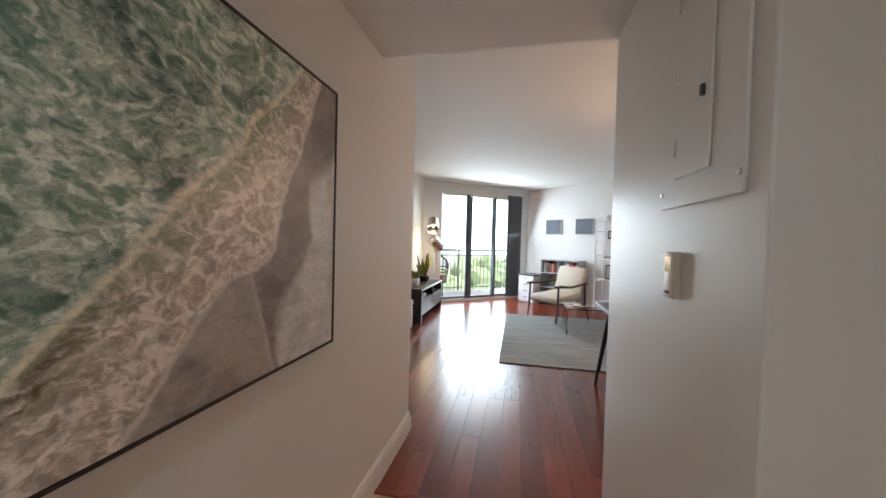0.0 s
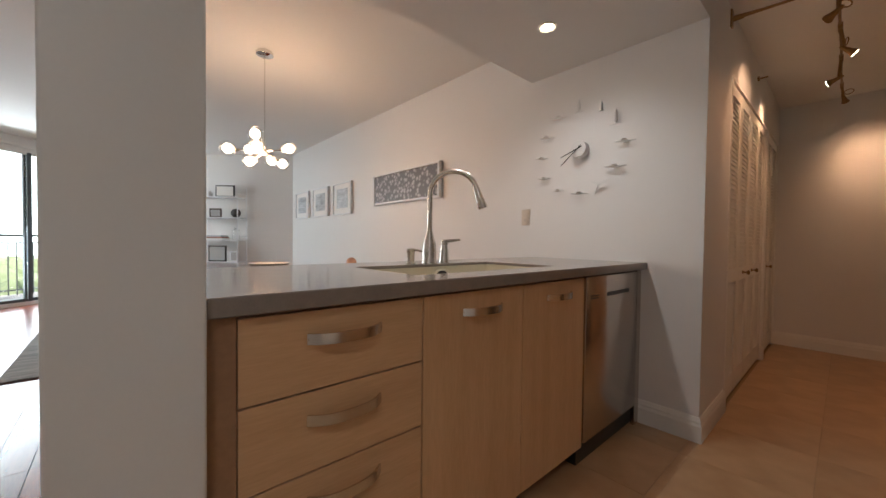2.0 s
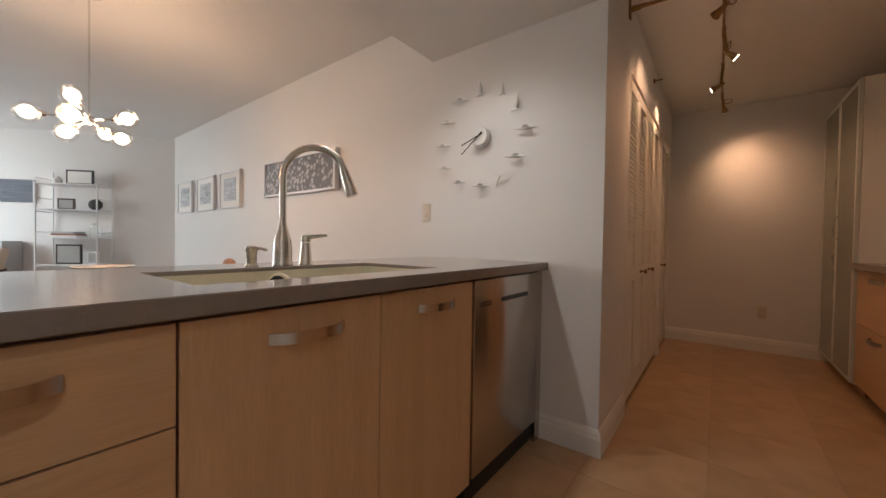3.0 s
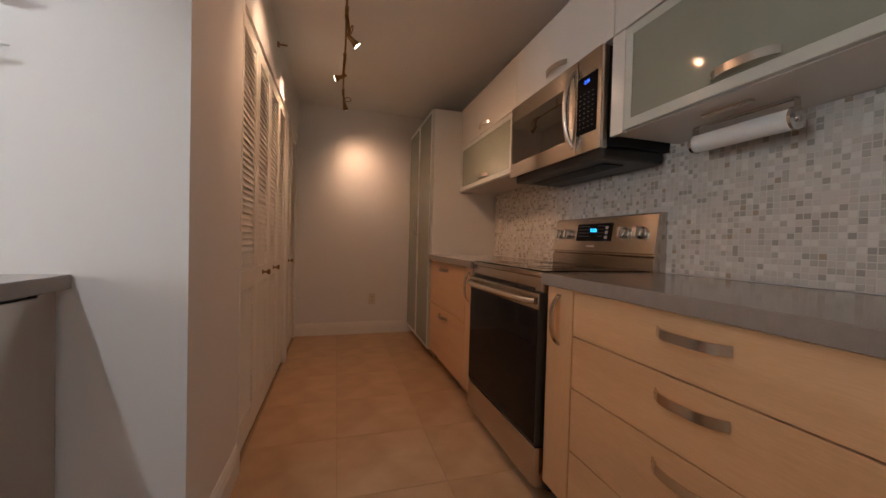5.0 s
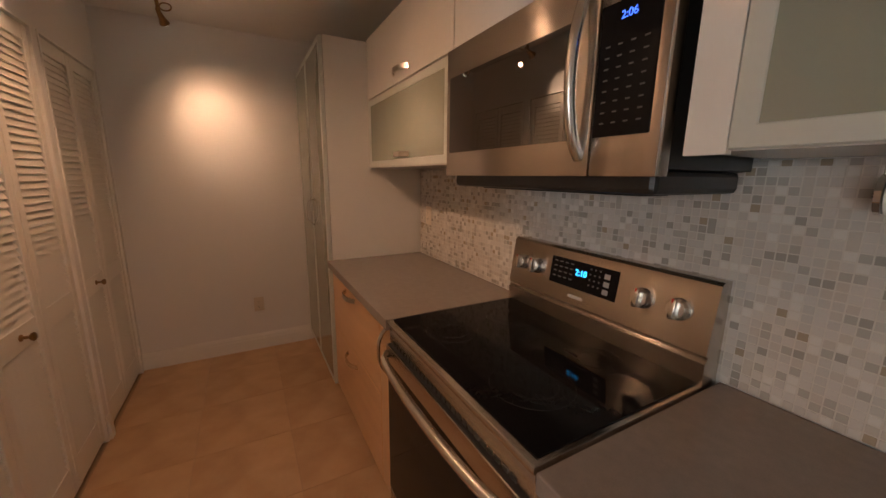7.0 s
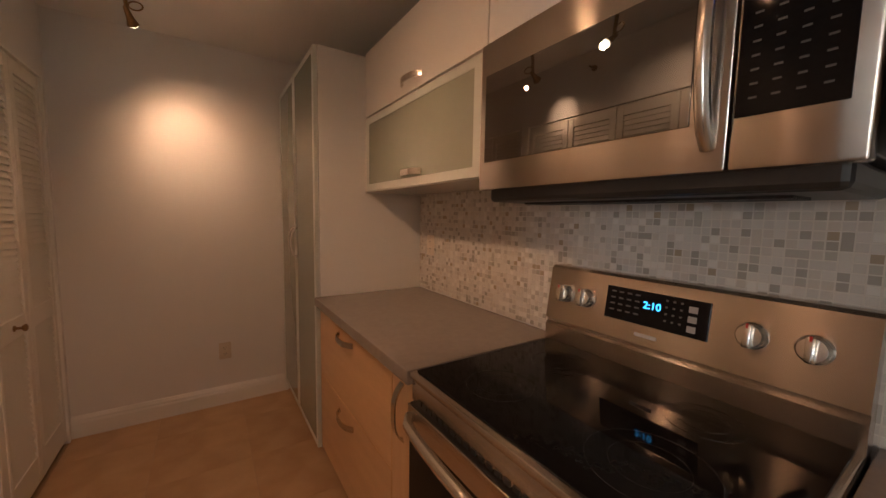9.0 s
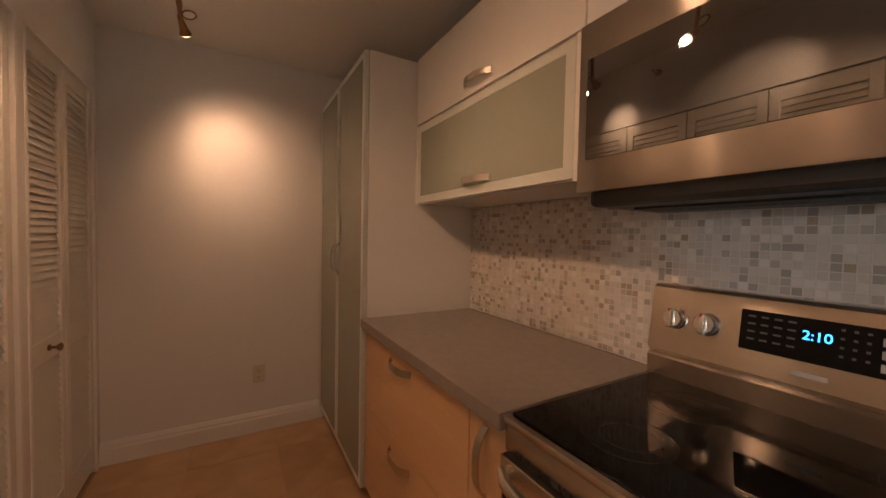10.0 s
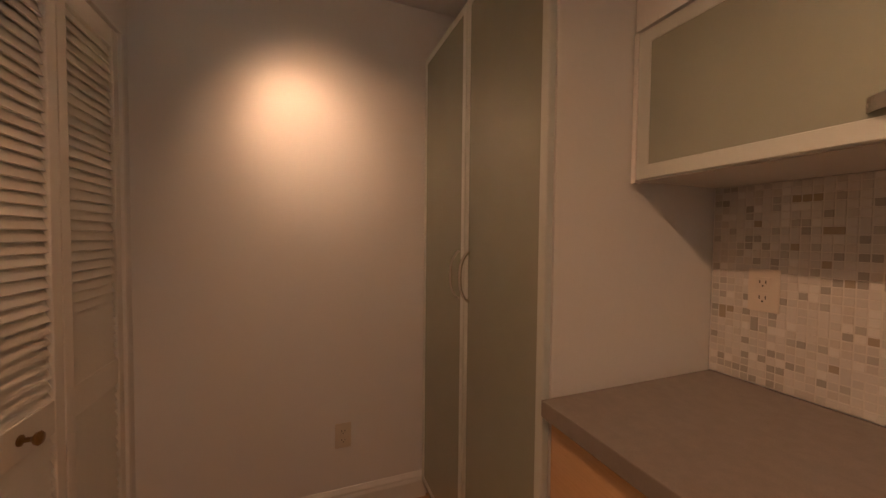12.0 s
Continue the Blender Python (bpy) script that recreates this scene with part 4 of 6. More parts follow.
for y, z, k, size in ((0.678, 1.872, 0, 1.0), (0.532, 1.842, 0, 0.75), (0.445, 1.745, 0, 1.15), (0.817, 1.853, 1, 1.0), (0.909, 1.74, 1, 0.95), (0.942, 1.602, 1, 0.85),
                      (0.925, 1.462, 1, 0.9), (0.815, 1.369, 1, 0.75), (0.666, 1.337, 1, 1.0), (0.539, 1.385, 2, 1.0), (0.446, 1.478, 1, 1.15), (0.394, 1.619, 1, 1.05)):
    bm = bird(k, size)
    bmesh.ops.translate(bm, verts=bm.verts, vec=(0, y, z))
    part("bird", bm, M_PORCELAIN, ck, "", True)

# recessed ceiling spots; the third, in the hall, is unseen and added
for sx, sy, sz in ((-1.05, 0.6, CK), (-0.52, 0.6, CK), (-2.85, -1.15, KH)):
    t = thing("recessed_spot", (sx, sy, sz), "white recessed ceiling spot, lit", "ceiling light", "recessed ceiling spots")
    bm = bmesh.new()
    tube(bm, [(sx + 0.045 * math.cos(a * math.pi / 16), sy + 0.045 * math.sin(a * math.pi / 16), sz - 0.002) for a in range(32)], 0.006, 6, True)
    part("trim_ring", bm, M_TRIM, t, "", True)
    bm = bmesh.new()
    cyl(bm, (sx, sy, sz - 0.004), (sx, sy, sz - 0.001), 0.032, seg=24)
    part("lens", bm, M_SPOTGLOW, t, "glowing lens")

# track light
TRZ = 2.345
tr = thing("track_light", (1.35, -0.43, KH), "aged brass track light with lit spot heads", "track light")
bm = bmesh.new()
tube(bm, [(0.40, -0.43, TRZ), (0.9, -0.428, TRZ), (1.4, -0.432, TRZ), (1.9, -0.428, TRZ), (2.25, -0.43, TRZ)], 0.007, 8)
part("track", bm, M_BRONZE, tr, "", True)
bm = bmesh.new()
tube(bm, [(0.50, -0.43, TRZ), (0.49, -0.30, TRZ), (0.48, -0.15, TRZ), (0.47, -0.002, TRZ + 0.005)], [0.008, 0.008, 0.008, 0.014], 8)
bx(bm, 0.45, 0.49, -0.010, 0.0, TRZ - 0.05, TRZ + 0.055, 0.003)
tube(bm, [(0.475, -0.06, TRZ), (0.47, -0.01, TRZ)], [0.013, 0.016], 10)
part("feed_arm", bm, M_BRONZE, tr, "", True)
bm = bmesh.new()
tube(bm, [(1.45, 0, 2.30), (1.45, -0.06, 2.30)], 0.006, 8)
cyl(bm, (1.45, 0.0, 2.30), (1.45, -0.012, 2.30), 0.018)
part("standoff", bm, M_BRONZE, tr, "", True)
for x in (0.80, 1.85):
    bm = bmesh.new()
    cyl(bm, (x, -0.43, TRZ), (x, -0.43, KH), 0.005, seg=10)
    part("hanger", bm, M_BRONZE, tr)
for (hx, hy, hz), aim, *watts in HEADS:
    eye = Vector((hx, hy, hz))
    way = (Vector(aim) - eye).normalized()
    bm = bmesh.new()
    bx(bm, hx - 0.055, hx + 0.055, -0.441, -0.419, TRZ - 0.012, TRZ + 0.012, 0.005)
    tube(bm, [(hx, -0.43, TRZ - 0.01), (hx, (hy - 0.43) / 2, (hz + TRZ) / 2), eye], [0.010, 0.009, 0.008], 8)
    side = way.cross(Vector((0, 0, 1))).normalized()
    loop = [eye + Vector((0, 0, 0.03)) + side * 0.032 + (0.028 * math.cos(a * math.pi / 8) * side + 0.019 * math.sin(a * math.pi / 8) * Vector((0, 0, 1))) for a in range(16)]
    tube(bm, loop, 0.0035, 6, True)
    hd = part("head", bm, M_BRONZE, tr, "brass spot head with a loop", True)
    bm = bmesh.new()
    tube(bm, [eye - way * 0.028, eye - way * 0.022, eye, eye + way * 0.03, eye + way * 0.055, eye + way * 0.058], [0.004, 0.009, 0.012, 0.016, 0.024, 0.025], 16)
    part("cone", bm, M_BRONZE, hd, "", True)
    bm = bmesh.new()
    cyl(bm, eye + way * 0.0583, eye + way * 0.061, 0.021, 0.021, 20)
    part("lens", bm, M_SPOTGLOW, hd, "glowing lens")

# ---- wall stub: breaker panel and thermostat ----
bp_ = thing("breaker_panel", (-2.3, 0.49, 1.37), "white-painted electrical breaker panel with a small door", "breaker panel")
part("cover", box(-2.308, -2.3, 0.30, 0.68, 1.37, 2.03, 0.003), M_HALLPAINT, bp_)
d = part("door", box(-2.313, -2.308, 0.415, 0.585, 1.44, 1.95, 0.002), M_HALLPAINT, bp_)
part("latch", box(-2.321, -2.312, 0.440, 0.452, 1.60, 1.625, 0.002), M_BLACK, d, "small dark latch")
for z in (1.52, 1.70, 1.88):
    part("hinge", box(-2.316, -2.307, 0.583, 0.592, z - 0.02, z + 0.02, 0.002), M_HALLPAINT, d)
for y, z in ((0.31, 1.41), (0.67, 1.41), (0.31, 1.99), (0.67, 1.99)):
    bm = bmesh.new()
    cyl(bm, (-2.308, y, z), (-2.312, y, z), 0.006, seg=12)
    part("screw", bm, M_STEELH, bp_)
th = thing("thermostat", (-2.3, 0.55, 1.19), "cream wall thermostat with a small clear window", "thermostat")
part("body", box(-2.319, -2.3, 0.552, 0.612, 1.138, 1.256, 0.004), M_PLATE, th, "", True)
part("window", box(-2.321, -2.319, 0.562, 0.602, 1.205, 1.245, 0.001), M_CHROME, th)
part("slider", box(-2.323, -2.319, 0.572, 0.592, 1.15, 1.157, 0.001), M_BLACK, th)

# ---- hall painting ----


def sea_paint():
    """Green water, a foam line on the slant, pale wet sand."""
    m = mat("sea_painting", (0.5, 0.5, 0.5), 0.35, bump=0.0)
    N, L = m.node_tree.nodes, m.node_tree.links
    b = N["Principled BSDF"]
    tc = N.new("ShaderNodeTexCoord")
    sep = N.new("ShaderNodeSeparateXYZ")
    L.new(tc.outputs["Object"], sep.inputs[0])

    def math_(op, a, bb):
        n = N.new("ShaderNodeMath")
        n.operation = op
        for k, v in enumerate((a, bb)):
            if isinstance(v, (int, float)):
                n.inputs[k].default_value = v
            else:
                L.new(v, n.inputs[k])
        return n.outputs[0]

    def noise_(vec, sc, detail=4, rough=0.55, dist=0.0):
        n = N.new("ShaderNodeTexNoise")
        n.inputs["Scale"].default_value, n.inputs["Detail"].default_value = sc, detail
        n.inputs["Roughness"].default_value, n.inputs["Distortion"].default_value = rough, dist
        L.new(vec, n.inputs["Vector"])
        return n

    def span(v, lo, hi, a=0.0, z=1.0):
        n = N.new("ShaderNodeMapRange")
        n.interpolation_type = "SMOOTHSTEP"
        for k, x in zip(("From Min", "From Max", "To Min", "To Max"), (lo, hi, a, z)):
            n.inputs[k].default_value = x
        L.new(v, n.inputs["Value"])
        return n.outputs[0]

    def blend(fac, c1, c2):
        n = N.new("ShaderNodeMix")
        n.data_type = "RGBA"
        L.new(fac, n.inputs[0])
        for k, c in ((6, c1), (7, c2)):
            if isinstance(c, tuple):
                n.inputs[k].default_value = (*c, 1)
            else:
                L.new(c, n.inputs[k])
        return n.outputs[2]

    # distance over the slanting shore, in metres
    s0 = math_("SUBTRACT", math_("MULTIPLY", math_("SUBTRACT", sep.outputs["Y"], SHORE[0]), SHORE[2]), math_("MULTIPLY", math_("SUBTRACT", sep.outputs["Z"], SHORE[1]), SHORE[3]))
    sway = math_("SUBTRACT", noise_(tc.outputs["Object"], 5.0, 5).outputs["Fac"], 0.5)
    s = math_("ADD", s0, math_("MULTIPLY", sway, 0.10))
    along = math_("ADD", math_("MULTIPLY", math_("SUBTRACT", sep.outputs["Y"], SHORE[0]), SHORE[3]), math_("MULTIPLY", math_("SUBTRACT", sep.outputs["Z"], SHORE[1]), SHORE[2]))
    ripple = math_("SUBTRACT", noise_(tc.outputs["Object"], 16.0, 4, 0.5).outputs["Fac"], 0.5)

    def border(stops):
        """How far over the shore a border lies, along the shore from -0.65 to 0.45 m."""
        n = N.new("ShaderNodeValToRGB")
        n.color_ramp.interpolation = "B_SPLINE"
        els = n.color_ramp.elements
        while len(els) < len(stops):
            els.new(0.5)
        for e, (p, v) in zip(els, stops):
            e.position, e.color = (p + 0.65) / 1.1, (v, v, v, 1)
        L.new(span_line(along), n.inputs["Fac"])
        return n.outputs["Color"]

    def span_line(v):
        n = N.new("ShaderNodeMapRange")
        n.inputs["From Min"].default_value, n.inputs["From Max"].default_value = -0.65, 0.45
        L.new(v, n.inputs["Value"])
        return n.outputs[0]

    rim = border([(-0.60, 0.21), (-0.42, 0.19), (-0.28, 0.19), (-0.22, 0.24), (-0.12, 0.285), (-0.05, 0.22), (0.05, 0.185), (0.23, 0.14), (0.42, 0.05)])
    dry = border([(-0.60, 0.60), (-0.36, 0.52), (-0.27, 0.41), (-0.14, 0.385), (0.03, 0.40), (0.11, 0.24), (0.20, 0.26), (0.34, 0.29)])
    edge = math_("ADD", math_("SUBTRACT", s0, rim), math_("MULTIPLY", ripple, 0.035))
    dried = math_("ADD", math_("SUBTRACT", s0, dry), math_("MULTIPLY", ripple, 0.05))
    # coordinates bent by swirls, drawn out along the waves
    mp = N.new("ShaderNodeMapping")
    mp.inputs["Rotation"].default_value = (radians(-20), 0, 0)
    mp.inputs["Scale"].default_value = (1, 0.85, 1.25)
    L.new(tc.outputs["Object"], mp.inputs["Vector"])
    swirl = noise_(mp.outputs[0], 6.0, 6, 0.6)
    bent = N.new("ShaderNodeMix")
    bent.data_type = "VECTOR"
    bent.blend_type = "MIX"
    bent.inputs[0].default_value = 0.17
    L.new(mp.outputs[0], bent.inputs[4])
    L.new(swirl.outputs["Color"], bent.inputs[5])
    cells = []
    for sc in (17.0, 38.0):
        v = N.new("ShaderNodeTexVoronoi")
        v.feature = "DISTANCE_TO_EDGE"
        v.inputs["Scale"].default_value = sc
        L.new(bent.outputs[1], v.inputs["Vector"])
        cells.append(v.outputs["Distance"])
    patch = noise_(mp.outputs[0], 5.0, 5, 0.6).outputs["Fac"]
    fine = noise_(bent.outputs[1], 46.0, 6, 0.65, 0.4).outputs["Fac"]
    lace = math_("MULTIPLY", math_("ADD", math_("MULTIPLY", span(cells[0], 0.0, 0.22, 1.0, 0.0), 0.75), math_("MULTIPLY", span(cells[1], 0.0, 0.28, 1.0, 0.0), 0.45)), span(fine, 0.30, 0.66, 0.35, 1.2))
    # water
    deep = blend(span(s0, -0.65, -0.02), (0.045, 0.20, 0.165), (0.22, 0.34, 0.245))
    deep = blend(span(patch, 0.34, 0.60), (0.016, 0.075, 0.060), deep)
    foam = math_("MULTIPLY", lace, math_("MULTIPLY", span(s0, -0.8, -0.05, 0.50, 0.92), span(patch, 0.28, 0.66, 0.40, 1.15)))
    water = blend(foam, deep, (0.78, 0.84, 0.74))
    # wash between the breaking line and the wet sand
    wash = blend(span(s, 0.0, 0.11), (0.25, 0.28, 0.15), (0.43, 0.355, 0.29))
    streak = math_("MULTIPLY", math_("MULTIPLY", span(s, 0.004, 0.022), span(s, 0.030, 0.060, 1.0, 0.0)), math_("MULTIPLY", span(sep.outputs["Z"], 1.02, 1.22, 1.0, 0.0), span(patch, 0.36, 0.5)))
    wash = blend(streak, wash, (0.115, 0.062, 0.030))
    wash = blend(math_("MULTIPLY", lace, span(s, 0.0, 0.12, 0.60, 1.15)), wash, (0.86, 0.79, 0.71))
    line = math_("MULTIPLY", math_("MULTIPLY", span(s, -0.022, -0.004), span(s, 0.0, 0.010, 1.0, 0.0)), span(fine, 0.25, 0.55, 0.35, 0.95))
    sea = blend(line, blend(span(s, -0.004, 0.004), water, wash), (0.84, 0.80, 0.64))
    # sand: a pale rim, then dark and wet, a crease, and pale dry sand beyond
    silk = noise_(mp.outputs[0], 7.0, 6, 0.55, 1.2).outputs["Fac"]
    wet = blend(span(silk, 0.3, 0.7), (0.20, 0.17, 0.155), (0.36, 0.31, 0.285))
    pale = blend(span(silk, 0.40, 0.75), (0.74, 0.73, 0.72), (0.50, 0.48, 0.465))
    crease = math_("SUBTRACT", along, math_("MULTIPLY", math_("SUBTRACT", s0, 0.243), -0.55))
    shoal = blend(span(patch, 0.35, 0.62), (0.23, 0.195, 0.18), (0.50, 0.45, 0.41))
    sand = blend(span(crease, -0.222, -0.205), shoal, blend(span(dried, -0.02, 0.035), wet, pale))
    seam = math_("MULTIPLY", span(crease, -0.232, -0.218), span(crease, -0.214, -0.204, 1.0, 0.0))
    sand = blend(math_("MULTIPLY", seam, 0.5), sand, (0.62, 0.57, 0.53))
    sand = blend(span(edge, 0.0, 0.016), (0.74, 0.67, 0.60), sand)
    whole = blend(span(edge, -0.012, 0.004), sea, sand)
    hs = N.new("ShaderNodeHueSaturation")
    L.new(span(fine, 0.25, 0.75, 0.84, 1.18), hs.inputs["Value"])
    L.new(whole, hs.inputs["Color"])
    L.new(hs.outputs[0], b.inputs["Base Color"])
    return m


SHORE = (0.31, 1.50, 0.735, 0.68)   # a point of the foam line (y, z) and the shore's slant
pg = thing("sea_painting", (XL, 0.1, 0.87), "large framed picture of green surf on pale sand", "painting")
part("canvas", box(XL + 0.004, XL + 0.030, -0.585, 0.749, 0.900, 1.779, 0.001), sea_paint(), pg)
for a in ((-0.593, 0.757, 0.892, 0.8995), (-0.593, 0.757, 1.7795, 1.787), (-0.593, -0.5855, 0.8995, 1.7795), (0.7495, 0.757, 0.8995, 1.7795)):
    part("frame_bar", box(XL + 0.002, XL + 0.034, a[0], a[1], a[2], a[3], 0.001), M_DARKWOOD, pg, "thin dark frame bar")

# ---- living room: window ----
wd = (WC - WB).normalized()
wn_ = Vector((-wd.y, wd.x))
WLEN = (WC - WB).length


def win_m(u, v=0.0, z=0.0):
    """A place at u along the window and v outwards."""
    p = WB + wd * u + wn_ * v
    return Vector((p.x, p.y, z))


WROT = math.degrees(math.atan2(wd.y, wd.x))


def win_box(u0, u1, v0, v1, z0, z1, bev=0.003):
    bm = bmesh.new()
    bx(bm, u0, u1, v0, v1, z0, z1, bev, 2, pose(WB.x, WB.y, 0, 0, 0, WROT))
    return bm


win = thing("window_1", win_m(0.9), "wide sliding balcony window with dark aluminium frames", "window", kind="structure")
for z0, z1 in ((0.0, 0.055), (2.25, 2.315)):
    part("track", win_box(0, WLEN, 0.01, 0.11, z0, z1), M_TRIM, win, "pale window track")
for u0, u1 in ((0, 0.02), (WLEN - 0.02, WLEN)):
    part("jamb", win_box(u0, u1, 0.01, 0.11, 0.055, 2.25), M_TRIM, win)
SASH = [(0.02, 0.79, 0.07), (0.62, 1.38, 0.03), (1.31, WLEN - 0.02, 0.07)]
for i, (a, b, v) in enumerate(SASH):
    sw = 0.035 if i != 1 else 0.05
    for u0, u1 in ((a, a + (0.022 if i == 0 else 0.075)), (b - (0.13 if i == 0 else 0.055), b)):
        part("sash_stile", win_box(u0, u1, v - 0.018, v + 0.018, 0.055, 2.25), M_ALU, win, "dark aluminium stile")
    for z0, z1 in ((0.056, 0.10), (2.22, 2.249)):
        part("sash_rail", win_box(a + 0.056, b - 0.056, v - 0.016, v + 0.016, z0, z1), M_ALU if z0 < 1 else M_TRIM, win)
    p = part("pane", win_box(a + 0.056, b - 0.056, v - 0.003, v + 0.003, 0.10, 2.22, 0), M_PANE, win)
    p.visible_shadow = False
part("latch", win_box(1.335, 1.35, -0.002, 0.012, 1.62, 1.70, 0.002), M_BLACK, win)
bl = thing("vertical_blind", win_m(1.78), "dark grey vertical blind drawn to one side of the window", "blind")
part("headrail", win_box(0.02, WLEN + 0.02, -0.075, -0.045, 2.31, 2.345), M_TRIM, bl, "white headrail")
rnd = random.Random(7)
for i in range(12):
    u = 1.655 + i * 0.0315
    bm = bmesh.new()
    bx(bm, -0.044, 0.044, -0.0012, 0.0012, 0.06, 2.31, 0, 2, Matrix.Translation(win_m(u, -0.058)) @ Matrix.Rotation(radians(WROT + 28 + rnd.uniform(-7, 7)), 4, "Z"))
    part("slat", bm, M_BLIND, bl)

# ---- balcony and distance ----
pb = [WB - wd * 1.4 + wn_ * 0.13, WC + wd * 1.0 + wn_ * 0.13, WC + wd * 1.0 + wn_ * 1.75, WB - wd * 1.4 + wn_ * 1.75]
structure("balcony_floor", prism(pb, -0.22, -0.03), M_CONCRETE, "pale concrete balcony floor", "floor")
rl = thing("balcony_railing", win_m(0.9, 1.62, -0.03), "dark metal balcony railing with thin bars", "railing")
for z, h in ((1.03, 0.045), (0.90, 0.025), (0.06, 0.025)):
    part("rail", win_box(-1.4, WLEN + 1.0, 1.60, 1.635, z - h / 2, z + h / 2), M_ALU, rl)
for i in range(38):
    u = -1.38 + i * 0.1145
    big = i % 10 == 4
    w = 0.02 if big else 0.0065
    part("post" if big else "bar", win_box(u - w, u + w, 1.617 - w, 1.617 + w, -0.03, 1.02 if big else 0.9, 0), M_ALU, rl)
wc_ = thing("wicker_chair", win_m(0.30, 0.85, -0.03), "dark wicker balcony armchair with a red cushion", "chair")
base = win_m(0.30, 0.85)
bm = bmesh.new()
for i in range(10):
    a = math.pi * (0.05 + 0.9 * i / 9)
    pts = [base + Vector((0.27 * math.cos(a), 0.27 * math.sin(a), 0.38)), base + Vector((0.31 * math.cos(a), 0.31 * math.sin(a), 0.62)),
           base + Vector((0.31 * math.cos(a), 0.31 * math.sin(a), 0.70 + 0.22 * math.sin(a) ** 2))]
    tube(bm, pts, 0.013, 6)
rim = [base + Vector((0.31 * math.cos(math.pi * (0.05 + 0.9 * i / 20)), 0.31 * math.sin(math.pi * (0.05 + 0.9 * i / 20)), 0.70 + 0.22 * math.sin(math.pi * (0.05 + 0.9 * i / 20)) ** 2)) for i in range(21)]
tube(bm, rim, 0.024, 8)
for z, r in ((0.45, 0.285), (0.52, 0.295), (0.59, 0.305), (0.66, 0.31)):
    tube(bm, [base + Vector((r * math.cos(math.pi * (0.05 + 0.9 * i / 14)), r * math.sin(math.pi * (0.05 + 0.9 * i / 14)), z)) for i in range(15)], 0.016, 6)
part("backrest", bm, M_WICKER, wc_)
bm = bmesh.new()
lathe(bm, [(0.27, 0), (0.29, 0.02), (0.29, 0.05), (0.27, 0.07)], base + Vector((0, 0, 0.31)), 20)
part("seat", bm, M_WICKER, wc_)
bm = bmesh.new()
lathe(bm, [(0.20, 0), (0.24, 0.02), (0.24, 0.05), (0.20, 0.075)], base + Vector((0, 0, 0.381)), 20)
part("cushion", bm, M_RED, wc_, "red cushion", True)
for a in (45, 135, 225, 315):
    bm = bmesh.new()
    dx, dy = math.cos(radians(a)), math.sin(radians(a))
    tube(bm, [base + Vector((0.24 * dx, 0.24 * dy, -0.03)), base + Vector((0.22 * dx, 0.22 * dy, 0.32))], 0.016, 8)
    part("leg", bm, M_WICKER, wc_)

GZ = -14.0
structure("ground", prism([(-3000, -3000), (3000, -3000), (3000, 3000), (-3000, 3000)], GZ - 1, GZ), M_GROUND, "green tree-covered ground far below", "ground")
far = bmesh.new()
rnd = random.Random(11)
for i in range(260):
    r, a = rnd.uniform(35, 200), rnd.uniform(65, 165)
    x, y = r * math.cos(radians(a)), 8 + r * math.sin(radians(a))
    s = rnd.uniform(2.5, 5)
    mm = Matrix.LocRotScale((x, y, GZ + s * 0.9), Euler((rnd.random(), rnd.random(), rnd.random() * 6)), (s, s * rnd.uniform(0.7, 1.1), s * rnd.uniform(0.6, 1.0)))
    vs = bmesh.ops.create_icosphere(far, subdivisions=2, radius=1, matrix=mm)["verts"]
    for v in vs:
        v.co += Vector((rnd.uniform(-1, 1), rnd.uniform(-1, 1), rnd.uniform(-1, 1))) * s * 0.14
single("far_trees", far, M_GROUND, "far green tree canopy below the balcony", "trees", kind="stuff")


def tower(cx, cy, w, d, h, cols, rows_):
    t = thing("tower", (cx, cy, GZ), "pale distant apartment tower with rows of windows", "building", "far towers")
    part("wall", box(cx - w / 2, cx + w / 2, cy - d / 2, cy + d / 2, GZ, GZ + h), M_FAR, t)
    part("roof", box(cx - w / 3, cx + w / 3, cy - d / 3, cy + d / 3, GZ + h, GZ + h + 3), M_FAR, t)
    bm = bmesh.new()
    bx(bm, -0.5, 0.5, -0.1, 0.1, -0.5, 0.5)
    me = bpy.data.meshes.new("window")
    bm.to_mesh(me)
    me.materials.append(M_FARGLASS)
    for r in range(rows_):
        for c in range(cols):
            o = new("window", me)
            o.parent = t
            o.matrix_parent_inverse = Matrix.Translation(-t.location)
            o.location = (cx - w / 2 + (c + 0.5) * w / cols, cy - d / 2 - 0.02, GZ + 3 + (r + 0.5) * (h - 5) / rows_)
            o.scale = (w / cols * 0.55, 1, (h - 5) / rows_ * 0.5)


bm = bmesh.new()
sx_, sr = 24, 420
lo = [bm.verts.new((sr * math.cos(radians(20 + 160 * k / sx_)), sr * math.sin(radians(20 + 160 * k / sx_)), GZ - 5)) for k in range(sx_ + 1)]
hi = [bm.verts.new((v.co.x, v.co.y, 260)) for v in lo]
for k in range(sx_):
    bm.faces.new((lo[k], lo[k + 1], hi[k + 1], hi[k]))
structure("backdrop", bm, M_SKYGLOW, "bright hazy sky beyond the balcony", "sky")
tower(-32, 118, 16, 14, 62, 5, 16)

